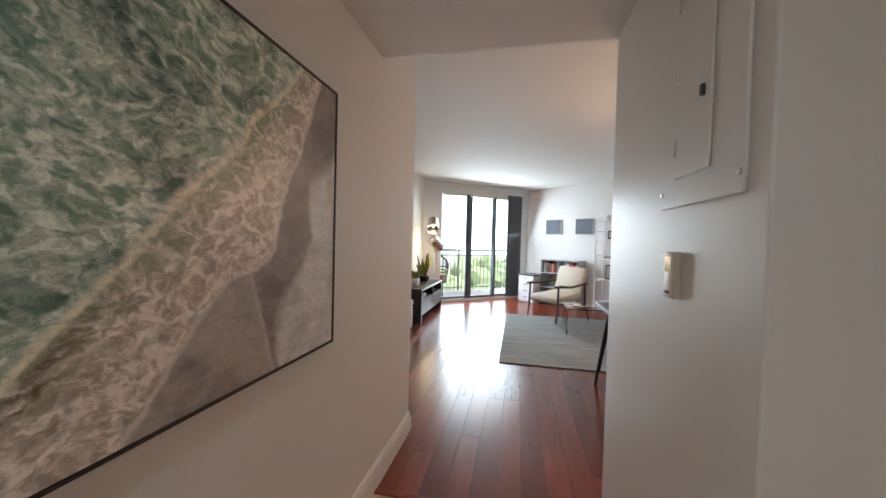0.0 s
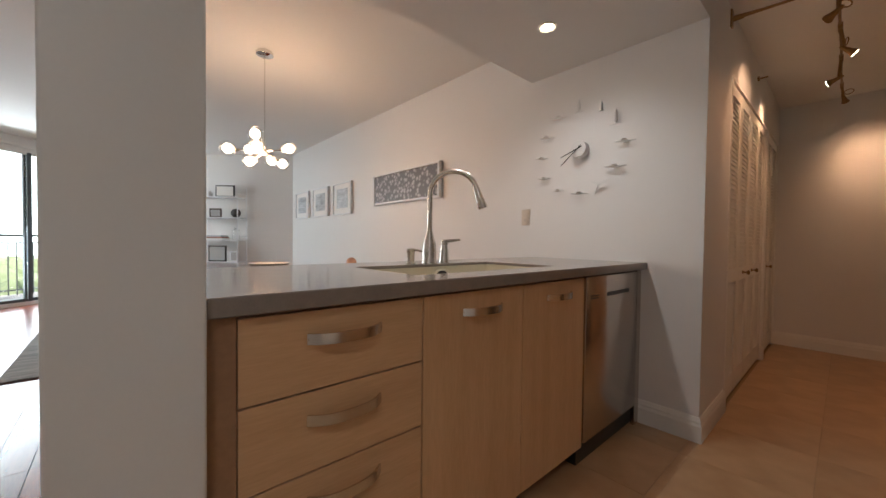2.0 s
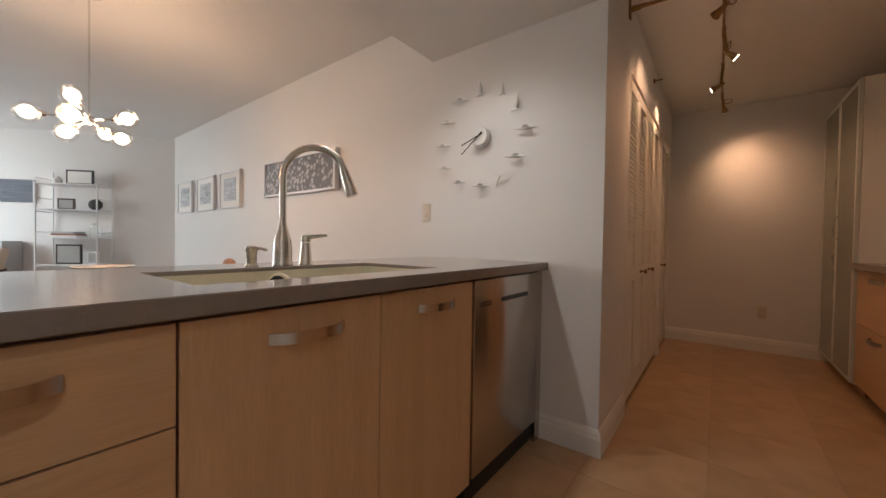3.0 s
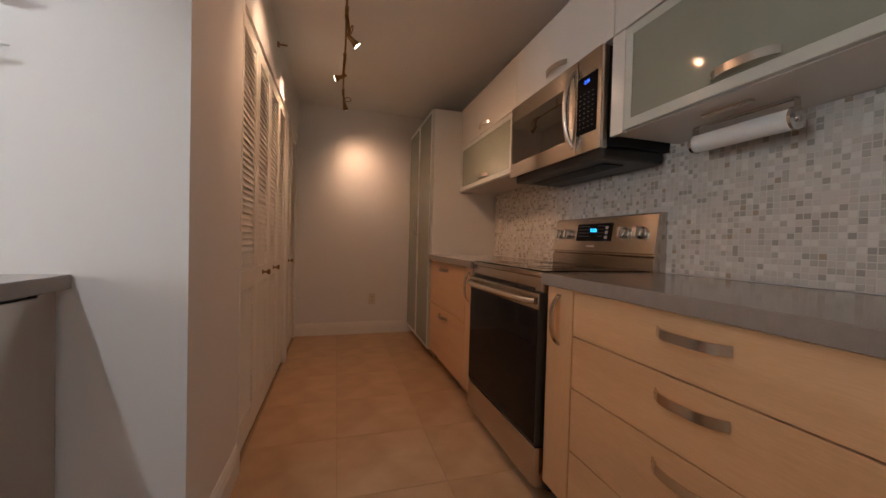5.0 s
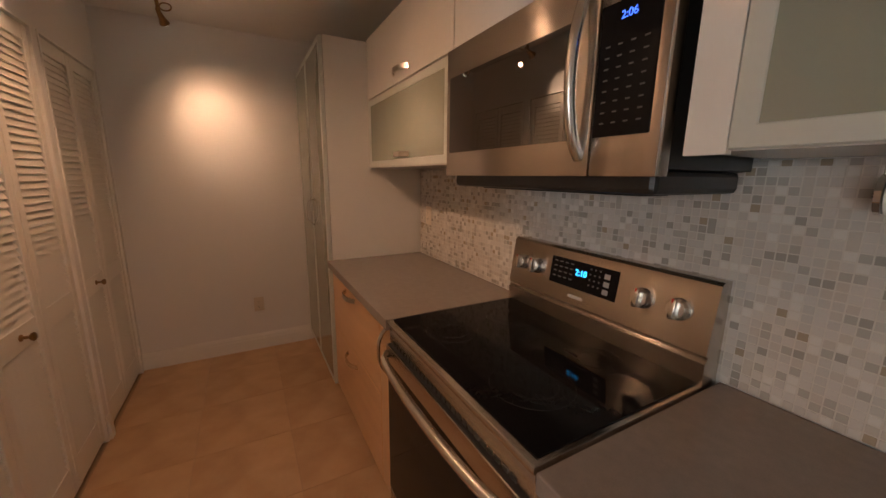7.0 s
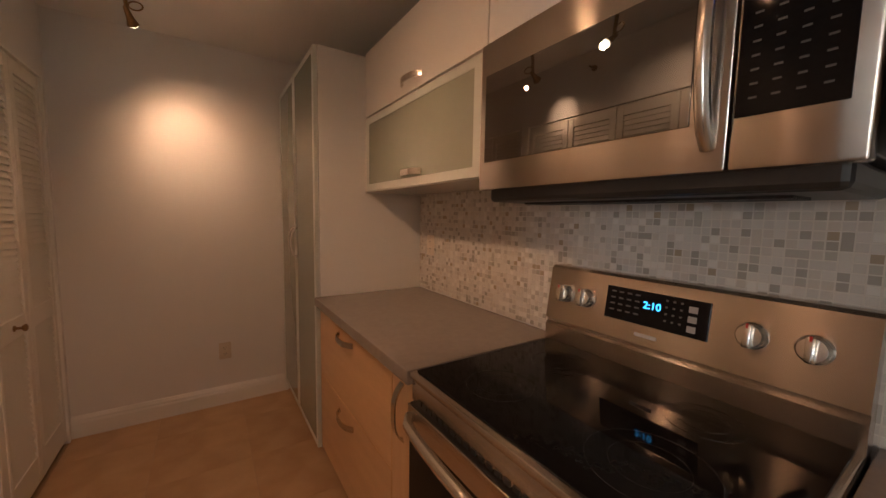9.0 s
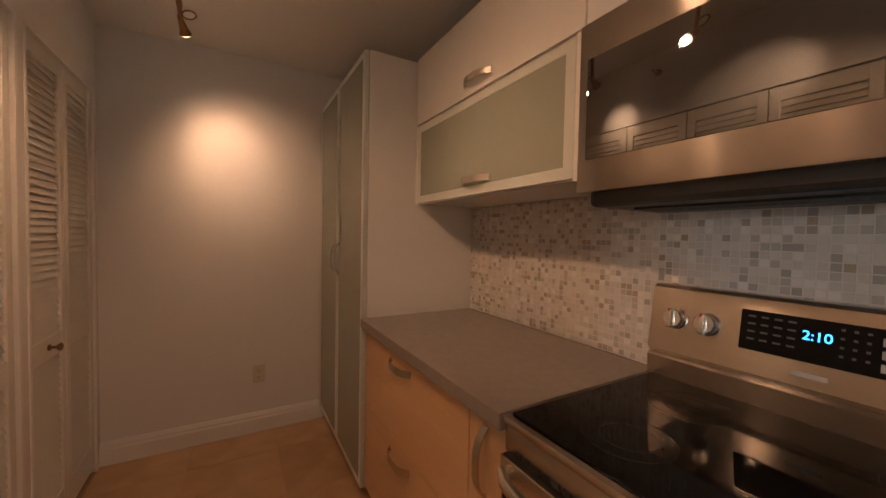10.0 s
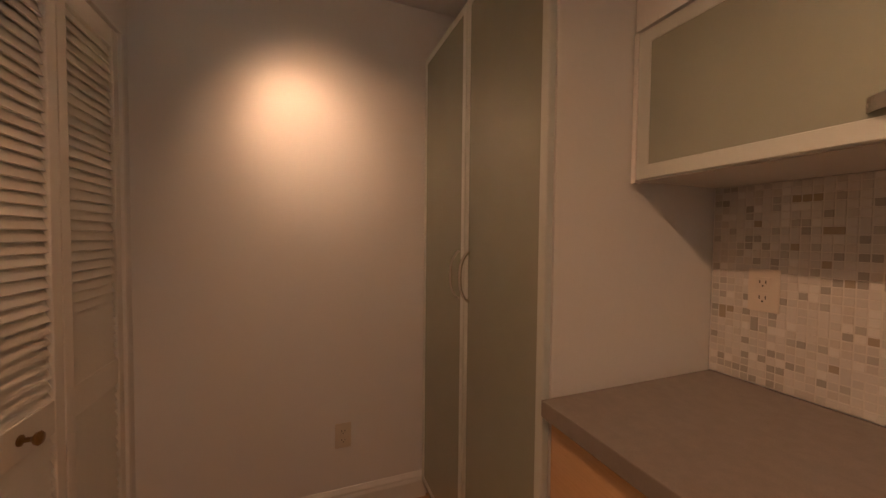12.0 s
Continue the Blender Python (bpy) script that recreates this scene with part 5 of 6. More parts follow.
# ---- television wall ----
cs = thing("media_console", (-4.31, 5.53, 0), "black-brown low media console on legs by the wall", "console")
CX0, CX1, CY0, CY1 = XT + 0.02, -4.09, 4.78, 6.24
part("top", box(CX0, CX1, CY0, CY1, 0.495, 0.525, 0.003), M_DARKWOOD, cs)
part("base", box(CX0, CX1 - 0.01, CY0 + 0.04, CY1 - 0.04, 0.12, 0.145, 0.002), M_DARKWOOD, cs)
part("shelf", box(CX0, CX1 - 0.012, CY0 + 0.04, CY1 - 0.04, 0.34, 0.358, 0.002), M_DARKWOOD, cs)
for y in (CY0, (CY0 + CY1) / 2 - 0.018, CY1 - 0.036):
    part("side_panel", box(CX0, CX1 - 0.004, y, y + 0.036, 0.0 if y != (CY0 + CY1) / 2 - 0.018 else 0.145, 0.494, 0.002), M_DARKWOOD, cs)
part("back_panel", box(CX0 - 0.002, CX0 + 0.01, CY0 + 0.04, CY1 - 0.04, 0.145, 0.494), M_DARKWOOD, cs)
for y0, y1 in ((CY0 + 0.04, (CY0 + CY1) / 2 - 0.02), ((CY0 + CY1) / 2 + 0.02, CY1 - 0.04)):
    part("drawer_front", box(CX1 - 0.03, CX1 - 0.008, y0, y1, 0.148, 0.337, 0.002), M_DARKWOOD, cs)
single("media_box", box(-4.45, -4.16, 4.95, 5.30, 0.3585, 0.41, 0.004), M_BLACK, "black media player box on the console shelf", "media player")
tv = thing("television", (XT, 4.86, 1.0), "flat black television mounted on the wall", "television")
part("screen", box(XT + 0.045, XT + 0.075, 4.40, 5.45, 0.955, 1.605, 0.004), M_BLACKGLASS, tv, "glossy black screen")
part("mount", box(XT + 0.001, XT + 0.046, 4.7, 5.1, 1.15, 1.45), M_BLACK, tv)
ot = thing("storage_ottoman", (-4.33, 4.28, 0), "square cream leather storage ottoman beside the console", "ottoman")
part("body", box(-4.53, -4.14, 3.98, 4.50, 0.02, 0.33, 0.02), M_OTTOMAN, ot, "", True)
part("lid", box(-4.535, -4.135, 3.975, 4.505, 0.335, 0.42, 0.025), M_OTTOMAN, ot, "padded lid", True)
part("plinth", box(-4.51, -4.16, 4.0, 4.48, 0.0, 0.02), M_BLACK, ot)

fl = thing("floor_lamp", (-4.28, 6.45, 0), "chrome floor lamp with tilted drum shades, lit", "floor lamp")
bm = bmesh.new()
lathe(bm, [(0.13, 0), (0.13, 0.012), (0.10, 0.018), (0.012, 0.022)], (-4.30, 6.42, 0), 28)
part("base", bm, M_CHROME, fl, "", True)
bm = bmesh.new()
tube(bm, [(-4.30, 6.42, 0.02), (-4.30, 6.42, 1.62)], 0.010, 10)
part("pole", bm, M_CHROME, fl, "", True)
for c, d in (((-4.28, 6.20, 1.56), Vector((0.15, -0.55, -0.45))), ((-4.24, 6.28, 1.22), Vector((0.30, 0.55, -0.45)))):
    d = d.normalized()
    c = Vector(c)
    bm = bmesh.new()
    rings = []
    q = d.to_track_quat("Z", "Y").to_matrix()
    for r, s in ((0.02, -0.10), (0.072, -0.10), (0.075, 0.10), (0.070, 0.10), (0.066, -0.09), (0.02, -0.09)):
        rings.append([bm.verts.new(c + q @ Vector((1.42 * r * math.cos(k * math.pi / 12), 1.42 * r * math.sin(k * math.pi / 12), 1.3 * s))) for k in range(24)])
    for a, b in zip(rings, rings[1:]):
        for k in range(24):
            bm.faces.new((a[k], a[(k + 1) % 24], b[(k + 1) % 24], b[k]))
    part("shade", bm, M_STEELH, fl, "tilted silvery drum shade", True)
    bm = bmesh.new()
    bmesh.ops.create_uvsphere(bm, u_segments=14, v_segments=10, radius=0.03, matrix=Matrix.Translation(c))
    part("bulb", bm, M_BULB, fl, "glowing bulb", True)
    bm = bmesh.new()
    tube(bm, [(-4.30, 6.42, c.z + 0.05), c - d * 0.13], 0.007, 8)
    part("arm", bm, M_CHROME, fl, "", True)


def leaf(bm, root, tip, bend, w):
    root, tip = Vector(root), Vector(tip)
    side = (tip - root).cross(Vector((0.2, 1, 0))).normalized()
    prev = None
    for i in range(7):
        s = i / 6
        p = root.lerp(tip, s) + Vector(bend) * math.sin(math.pi * s * 0.5) * s
        hw = w * (0.55 + 0.9 * s) * (1 - s ** 2.2) + 0.0008
        cur = [bm.verts.new(p - side * hw), bm.verts.new(p + Vector((0.006, 0, 0))), bm.verts.new(p + side * hw)]
        if prev:
            bm.faces.new((prev[0], prev[1], cur[1], cur[0]))
            bm.faces.new((prev[1], prev[2], cur[2], cur[1]))
        prev = cur


pl = thing("snake_plant", (-4.38, 5.92, 0.525), "tall spiky snake plant in a low pot on the console", "plant")
bm = bmesh.new()
lathe(bm, [(0.09, 0), (0.11, 0.04), (0.115, 0.09), (0.10, 0.085)], (-4.38, 5.92, 0.525), 20)
part("pot", bm, M_DARKWOOD, pl, "", True)
rnd = random.Random(5)
for i in range(13):
    a = rnd.uniform(0, 6.28)
    sp = rnd.uniform(0.08, 0.30)
    h = rnd.uniform(0.24, 0.45)
    bm = bmesh.new()
    leaf(bm, (-4.38 + 0.04 * math.cos(a), 5.92 + 0.05 * math.sin(a), 0.60), (-4.38 + 0.35 * sp * math.cos(a) + 0.02, 5.92 + 1.2 * sp * math.sin(a), 0.60 + h), (0, 0.08 * math.sin(a), 0), 0.030)
    o = part("leaf", bm, M_GREENLEAF, pl)
    sol = o.modifiers.new("thick", "SOLIDIFY")
    sol.thickness = 0.003
sp_ = thing("potted_plant", (-4.33, 5.18, 0.525), "small leafy plant in a white ribbed pot", "plant")
bm = bmesh.new()
lathe(bm, [(0.075, 0), (0.085, 0.02), (0.088, 0.11), (0.085, 0.125), (0.078, 0.12), (0.074, 0.10)], (-4.33, 5.18, 0.525), 24)
part("pot", bm, M_POT, sp_, "white ribbed pot", True)
for i in range(16):
    a = i * 2.4
    r = 0.05 + 0.10 * ((i * 37) % 10) / 10
    bm = bmesh.new()
    leaf(bm, (-4.33, 5.18, 0.64), (-4.33 + r * math.cos(a), 5.18 + r * math.sin(a), 0.69 + 0.08 * ((i * 13) % 7) / 7), (0, 0, 0.03), 0.036)
    o = part("leaf", bm, M_GREENLEAF, sp_)
    sol = o.modifiers.new("thick", "SOLIDIFY")
    sol.thickness = 0.002

# ---- rug, chair, tables ----
rug_m = mat("striped_rug", (0.095, 0.108, 0.125), 0.95, scale=3.2, fine=26, stretch=(0.5, 9, 1), base2=(0.44, 0.43, 0.41), bump=0.4)
single("rug", box(-2.86, -0.75, 3.37, 5.98, 0.001, 0.013, 0.004), rug_m, "grey and cream streaked low-pile rug on the planks", "rug")


def lounge_chair(loc, yaw):
    m = pose(loc[0], loc[1], 0.013, 0, 0, yaw)

    def w(p):
        return m @ Vector(p)
    t = thing("lounge_chair", (loc[0], loc[1], 0.013), "cream leather lounge chair with dark wooden arms", "chair")
    bm = bmesh.new()
    bx(bm, -0.31, 0.31, -0.30, 0.28, -0.05, 0.05, 0.045, 3, m @ pose(0, 0.0, 0.37, -7))
    part("seat", bm, M_CREAM, t, "", True)
    bm = bmesh.new()
    bx(bm, -0.31, 0.31, -0.04, 0.04, 0.0, 0.50, 0.035, 3, m @ pose(0, -0.26, 0.38, 17))
    part("backrest", bm, M_CREAM, t, "", True)
    for sx in (-0.335, 0.335):
        bm = bmesh.new()
        tube(bm, [w((sx, 0.30, 0)), w((sx, 0.27, 0.30)), w((sx, 0.26, 0.555))], [0.012, 0.018, 0.016], 8)
        part("leg", bm, M_WALNUT, t, "", True)
        bm = bmesh.new()
        tube(bm, [w((sx, -0.42, 0)), w((sx, -0.32, 0.30)), w((sx, -0.30, 0.60))], [0.012, 0.018, 0.015], 8)
        part("leg", bm, M_WALNUT, t, "", True)
        bm = bmesh.new()
        tube(bm, [w((sx, 0.33, 0.57)), w((sx, 0.20, 0.575)), w((sx * 1.04, 0.0, 0.56)), w((sx, -0.20, 0.59)), w((sx, -0.36, 0.62))], [0.018, 0.024, 0.018, 0.018, 0.014], 8)
        part("armrest", bm, M_WALNUT, t, "", True)
        bm = bmesh.new()
        tube(bm, [w((sx, 0.28, 0.31)), w((sx, -0.33, 0.24))], 0.014, 8)
        part("side_rail", bm, M_WALNUT, t, "", True)
    for y, z in ((0.27, 0.30), (-0.33, 0.25)):
        bm = bmesh.new()
        tube(bm, [w((-0.335, y, z)), w((0.335, y, z))], 0.013, 8)
        part("stretcher", bm, M_WALNUT, t, "", True)


lounge_chair((-2.06, 5.86), 128)
at = thing("acrylic_table", (-1.72, 5.05, 0.013), "clear acrylic coffee table on the rug", "coffee table")
part("tabletop", box(-2.02, -1.35, 4.75, 5.35, 0.36, 0.38, 0.004), M_CLEAR, at)
for x in (-2.015, -1.375):
    part("side_panel", box(x, x + 0.02, 4.75, 5.35, 0.013, 0.359, 0.003), M_CLEAR, at)
single("tray", box(-1.9, -1.6, 4.9, 5.15, 0.381, 0.40, 0.006), M_CHROME, "shiny metal tray on the acrylic table", "tray")

dt = thing("dining_table", (-1.2, 2.62, 0), "dark wooden dining table behind the peninsula", "table")
part("tabletop", box(-1.99, -0.42, 2.18, 3.06, 0.715, 0.75, 0.006), M_DARKWOOD, dt)
for x in (-1.93, -0.48):
    for y in (2.24, 3.0):
        bm = bmesh.new()
        tube(bm, [(x - 0.05 * (1 if x < -1 else -1), y, 0), (x + 0.06 * (1 if x < -1 else -1), y, 0.715)], [0.014, 0.026], 10)
        part("leg", bm, M_DARKWOOD, dt, "", True)
bm = bmesh.new()
lathe(bm, [(0.05, 0), (0.12, 0.03), (0.16, 0.07), (0.155, 0.072), (0.11, 0.035), (0.03, 0.012)], (-1.28, 2.75, 0.75), 24)
single("bowl", bm, M_POT, "pale shallow bowl on the dining table", "bowl", smooth=True)

bm = bmesh.new()
bmesh.ops.create_icosphere(bm, subdivisions=3, radius=0.05, matrix=Matrix.Translation((-0.50, 2.80, 0.80)))
single("fruit", bm, mat("peach_skin", (0.55, 0.30, 0.20), 0.6), "pinkish round fruit on the dining table", "fruit", smooth=True)
rnd = random.Random(8)
bm = bmesh.new()
bmesh.ops.create_grid(bm, x_segments=18, y_segments=14, size=1, matrix=pose(-0.72, 2.86, 0.775) @ Matrix.Diagonal((0.14, 0.10, 1, 1)))
for v in bm.verts:
    v.co.z += 0.022 * noise.noise(v.co * 14)
bmesh.ops.solidify(bm, geom=bm.faces[:], thickness=0.006)
single("napkin", bm, M_PAPER, "crumpled white cloth napkin on the dining table", "napkin", smooth=True)
single("magazine", box(-1.06, -0.88, 2.72, 2.98, 0.7505, 0.762, 0.002), M_LABEL, "grey magazine on the dining table", "magazine")

# ---- picture wall ----
pdv = (PD - WD).normalized()
PROT = math.degrees(math.atan2(pdv.y, pdv.x))
P0 = Vector((-2.16, 7.74))
P0 = WD + pdv * (P0 - WD).dot(pdv)


def pw(a0, a1, v0, v1, z0, z1, bev=0.002, seg=2):
    """A box on the picture wall: a along it, v out of it into the room."""
    bm = bmesh.new()
    bx(bm, a0, a1, -v1, -v0, z0, z1, bev, seg, pose(P0.x, P0.y, 0, 0, 0, PROT))
    return bm


M_DENIM = mat("slate_canvas", (0.085, 0.10, 0.13), 0.8, scale=5, fine=60, stretch=(1, 1, 14), base2=(0.22, 0.24, 0.28), bump=0.2)
for a in (0.02, 0.75):
    t = thing("small_picture", (P0.x, P0.y, 1.47), "small slate-blue textured canvas on the white wall", "picture", "slate pictures")
    part("canvas", pw(a, a + 0.375, 0.002, 0.035, 1.47, 1.775, 0.003), M_DENIM, t)
    part("edge", pw(a + 0.376, a + 0.392, 0.002, 0.034, 1.472, 1.773, 0.002), M_GREYSHELF, t)

gs = thing("low_bookcase", (P0.x, P0.y, 0), "grey low bookcase with books and a framed photo", "bookcase")
for z in (0.02, 0.34, 0.64, 0.915):
    part("shelf", pw(0.14, 0.98, 0.018, 0.30, z, z + 0.022), M_GREYSHELF, gs)
for a in (0.118, 0.545, 0.98):
    part("side_panel", pw(a, a + 0.022, 0.018, 0.30, 0.0, 0.937), M_GREYSHELF, gs)
part("back_panel", pw(0.14, 0.98, 0.006, 0.017, 0.0, 0.937), M_GREYSHELF, gs)
rnd = random.Random(3)
a = 0.165
while a < 0.93:
    w_, h_ = rnd.uniform(0.02, 0.04), rnd.uniform(0.16, 0.235)
    if not (0.44 < a + w_ < 0.68):
        single("book", pw(a, a + w_, 0.05, 0.24, 0.663, 0.663 + h_, 0.002), rnd.choice([M_BOOKS, M_RED, M_PAPER, M_BLACK]), "upright book on the grey bookcase", "book", "books on the bookcase")
    a += w_ + 0.003
t = thing("photo_frame", (P0.x, P0.y, 0.7), "small framed photo standing on the bookcase shelf", "photo frame")
part("frame", pw(0.585, 0.68, 0.20, 0.215, 0.6625, 0.80), M_WHITEMETAL, t)
part("photo", pw(0.60, 0.665, 0.2155, 0.217, 0.68, 0.785, 0), M_BLACK, t)

du = thing("drawer_unit", (P0.x, P0.y, 0), "white drawer unit with a dark top by the window", "drawer unit")
part("body", pw(-0.32, 0.10, 0.02, 0.48, 0.0, 0.56, 0.003), M_WHITEMETAL, du)
part("top", pw(-0.34, 0.11, 0.01, 0.50, 0.562, 0.59, 0.003), M_DARKWOOD, du, "dark top")
for i in range(4):
    f = part("drawer_front", pw(-0.31, 0.09, 0.481, 0.495, 0.02 + i * 0.135, 0.145 + i * 0.135, 0.003), M_WHITEMETAL, du)
    part("label_holder", pw(-0.16, -0.06, 0.4955, 0.50, 0.09 + i * 0.135, 0.12 + i * 0.135, 0.001), M_GREYSHELF, f)

sh = thing("wire_shelf", (P0.x, P0.y, 0), "white metal wire shelf holding photos and small objects", "shelf")
for a in (1.36, 2.06):
    for v in (0.03, 0.30):
        part("post", pw(a - 0.008, a + 0.008, v - 0.008, v + 0.008, 0, 1.89 if v < 0.1 else 1.72, 0.002), M_WHITEMETAL, sh)
    for z in (0.5, 0.97, 1.24, 1.42, 1.68):
        part("side_rail", pw(a - 0.005, a + 0.005, 0.038, 0.30, z + 0.09, z + 0.10, 0), M_WHITEMETAL, sh)
for z in (0.2, 0.62, 0.985, 1.36, 1.70):
    part("board", pw(1.36, 2.06, 0.02, 0.31, z, z + 0.014), M_WHITEMETAL, sh)
for a0, a1, z0, h_, mt_, lab in ((1.62, 1.94, 1.715, 0.20, M_BLACK, "black framed drawing leaning on the shelf"), (1.52, 1.72, 1.375, 0.15, M_WALNUT, "small framed photo on the wire shelf"),
                                 (1.50, 1.80, 0.635, 0.27, M_DARKWOOD, "dark framed photo on the wire shelf"), (1.86, 2.0, 0.635, 0.18, M_WHITEMETAL, "white framed photo on the wire shelf")):
    t = thing("photo_frame", (P0.x, P0.y, z0), lab, "photo frame", "photo frames")
    part("frame", pw(a0, a1, 0.16, 0.18, z0, z0 + h_), mt_, t)
    part("photo", pw(a0 + 0.022, a1 - 0.022, 0.1805, 0.182, z0 + 0.022, z0 + h_ - 0.022, 0), M_PAPER if mt_ is M_BLACK else M_LABEL, t)
bm = bmesh.new()
c = Vector((P0.x, P0.y, 0)) + Vector((pdv.x, pdv.y, 0)) * 1.96 - Vector((-pdv.y, pdv.x, 0)) * 0.17
bmesh.ops.create_icosphere(bm, subdivisions=3, radius=0.075, matrix=Matrix.Translation(c + Vector((0, 0, 1.45))))
single("wicker_ball", bm, M_WICKER, "dark woven decorative ball on the wire shelf", "ornament")
bm = bmesh.new()
lathe(bm, [(0.05, 0), (0.06, 0.03), (0.06, 0.16), (0.03, 0.19), (0.03, 0.22), (0.024, 0.22)], c + Vector((0, 0, 1.0)), 18)
single("glass_jar", bm, M_CLEAR, "clear glass jar on the wire shelf", "jar", smooth=True)
bm = bmesh.new()
lathe(bm, [(0.02, 0), (0.045, 0.02), (0.05, 0.06), (0.03, 0.085), (0.02, 0.1)], c - Vector((pdv.x, pdv.y, 0)) * 0.44 + Vector((0, 0, 1.715)), 16)
single("small_vase", bm, M_POT, "small pale vase on the wire shelf", "vase", smooth=True)
for i in range(3):
    single("book", pw(1.50 + i * 0.01, 1.80 - i * 0.015, 0.07, 0.27, 1.0 + i * 0.026, 1.024 + i * 0.026, 0.002), (M_PAPER, M_BOOKS, M_GREYSHELF)[i], "flat book stacked on the wire shelf", "book", "stacked books")

# ---- art wall ----
leaf_m = mat("leaf_print", (0.09, 0.08, 0.09), 0.5, bump=0.1)
N, L = leaf_m.node_tree.nodes, leaf_m.node_tree.links
tc, vor, rp = N.new("ShaderNodeTexCoord"), N.new("ShaderNodeTexVoronoi"), N.new("ShaderNodeValToRGB")
vor.inputs["Scale"].default_value = 24
rp.color_ramp.elements[0].color, rp.color_ramp.elements[1].color = (0.50, 0.47, 0.46, 1), (0.12, 0.11, 0.115, 1)
rp.color_ramp.elements[0].position, rp.color_ramp.elements[1].position = 0.12, 0.55
L.new(tc.outputs["Object"], vor.inputs["Vector"])
L.new(vor.outputs["Distance"], rp.inputs["Fac"])
L.new(rp.outputs[0], N["Principled BSDF"].inputs["Base Color"])
la = thing("leaf_artwork", (0, 2.57, 1.43), "long grey leaf-pattern artwork in a pale frame", "artwork")
part("print", box(-0.036, -0.004, 2.035, 3.14, 1.445, 1.74, 0.001), leaf_m, la)
for y0, y1, z0, z1 in ((2.01, 3.165, 1.425, 1.443), (2.01, 3.165, 1.742, 1.76), (2.01, 2.033, 1.443, 1.742), (3.142, 3.165, 1.443, 1.742)):
    part("frame_bar", box(-0.044, -0.002, y0, y1, z0, z1, 0.002), M_WHITEMETAL, la, "pale frame bar")
M_SHOREPHOTO = mat("grey_shore_photo", (0.16, 0.18, 0.20), 0.3, scale=4.5, fine=24, stretch=(1, 0.8, 4.0), base2=(0.74, 0.76, 0.78), bump=0.0)
for y0, y1 in ((3.73, 4.25), (4.42, 4.96), (5.13, 5.66)):
    t = thing("framed_photo", (0, y0, 1.36), "matted black-and-white photo in a thin pale frame", "picture", "framed photos in a row")
    for a in ((y0, y1, 1.36, 1.375), (y0, y1, 1.765, 1.78), (y0, y0 + 0.015, 1.375, 1.765), (y1 - 0.015, y1, 1.375, 1.765)):
        part("frame_bar", box(-0.03, 0.003, *a, 0.002), M_WHITEMETAL, t)
    part("mat_board", box(-0.018, 0.003, y0 + 0.016, y1 - 0.016, 1.376, 1.764), M_PAPER, t, "white mat board")
    part("photo", box(-0.020, -0.0185, y0 + 0.105, y1 - 0.105, 1.445, 1.70), M_SHOREPHOTO, t)

# ---- chandelier ----
CC = Vector((-1.378, 2.54, 1.70))
ch = thing("chandelier", (CC.x, CC.y, CL), "chrome branching chandelier with clear glass globes, lit", "chandelier")
bm = bmesh.new()
lathe(bm, [(0.055, 0), (0.062, -0.01), (0.062, -0.028), (0.05, -0.034), (0.01, -0.036)], (CC.x, CC.y, CL), 28)
part("canopy", bm, M_CHROME, ch, "", True)
bm = bmesh.new()
tube(bm, [(CC.x, CC.y, CL - 0.03), CC], 0.005, 8)
part("stem", bm, M_CHROME, ch, "", True)
bm = bmesh.new()
bmesh.ops.create_uvsphere(bm, u_segments=16, v_segments=10, radius=0.028, matrix=Matrix.Translation(CC))
part("hub", bm, M_CHROME, ch, "", True)
M_GLOBE = thin_glass("globe_glass", 0.14)
for dx, dy, dz in ((-0.24, 0.05, -0.01), (-0.075, -0.03, 0.115), (0.15, -0.10, 0.03), (0.165, 0.10, -0.055), (-0.09, 0.06, -0.08), (-0.085, -0.10, -0.01), (0.10, 0.16, -0.03), (-0.06, 0.20, 0.04)):
    g = CC + Vector((dx, dy, dz))
    d = Vector((dx, dy, dz)).normalized()
    bm = bmesh.new()
    tube(bm, [CC, g - d * 0.05], 0.0045, 8)
    cyl(bm, g - d * 0.075, g - d * 0.045, 0.013, 0.016, 14)
    ar = part("arm", bm, M_CHROME, ch, "chrome arm", True)
    bm = bmesh.new()
    bmesh.ops.create_uvsphere(bm, u_segments=20, v_segments=14, radius=0.060, matrix=Matrix.Translation(g))
    o = part("globe", bm, M_GLOBE, ar, "clear glass globe", True)
    o.visible_shadow = False
    bm = bmesh.new()
    bmesh.ops.create_uvsphere(bm, u_segments=14, v_segments=10, radius=0.036, matrix=Matrix.Translation(g))
    part("bulb", bm, M_BULB, ar, "glowing bulb", True)

# ---- floors: pieces ----
part_floor = structure("floor", prism([(XL, YR), (XE, YR), (XE, 0), (0, 0), (0, 1.046), (-2.107, 1.046), (-2.107, 0.24), (-2.30, 0.24), (-2.30, 1.225), (XL, 1.225)], -0.0118, -0.0035), M_GROUT, "tan stone tile floor bed", "floor")
TS = 0.457
x = XL + 0.1 - TS
tile_meshes = {}


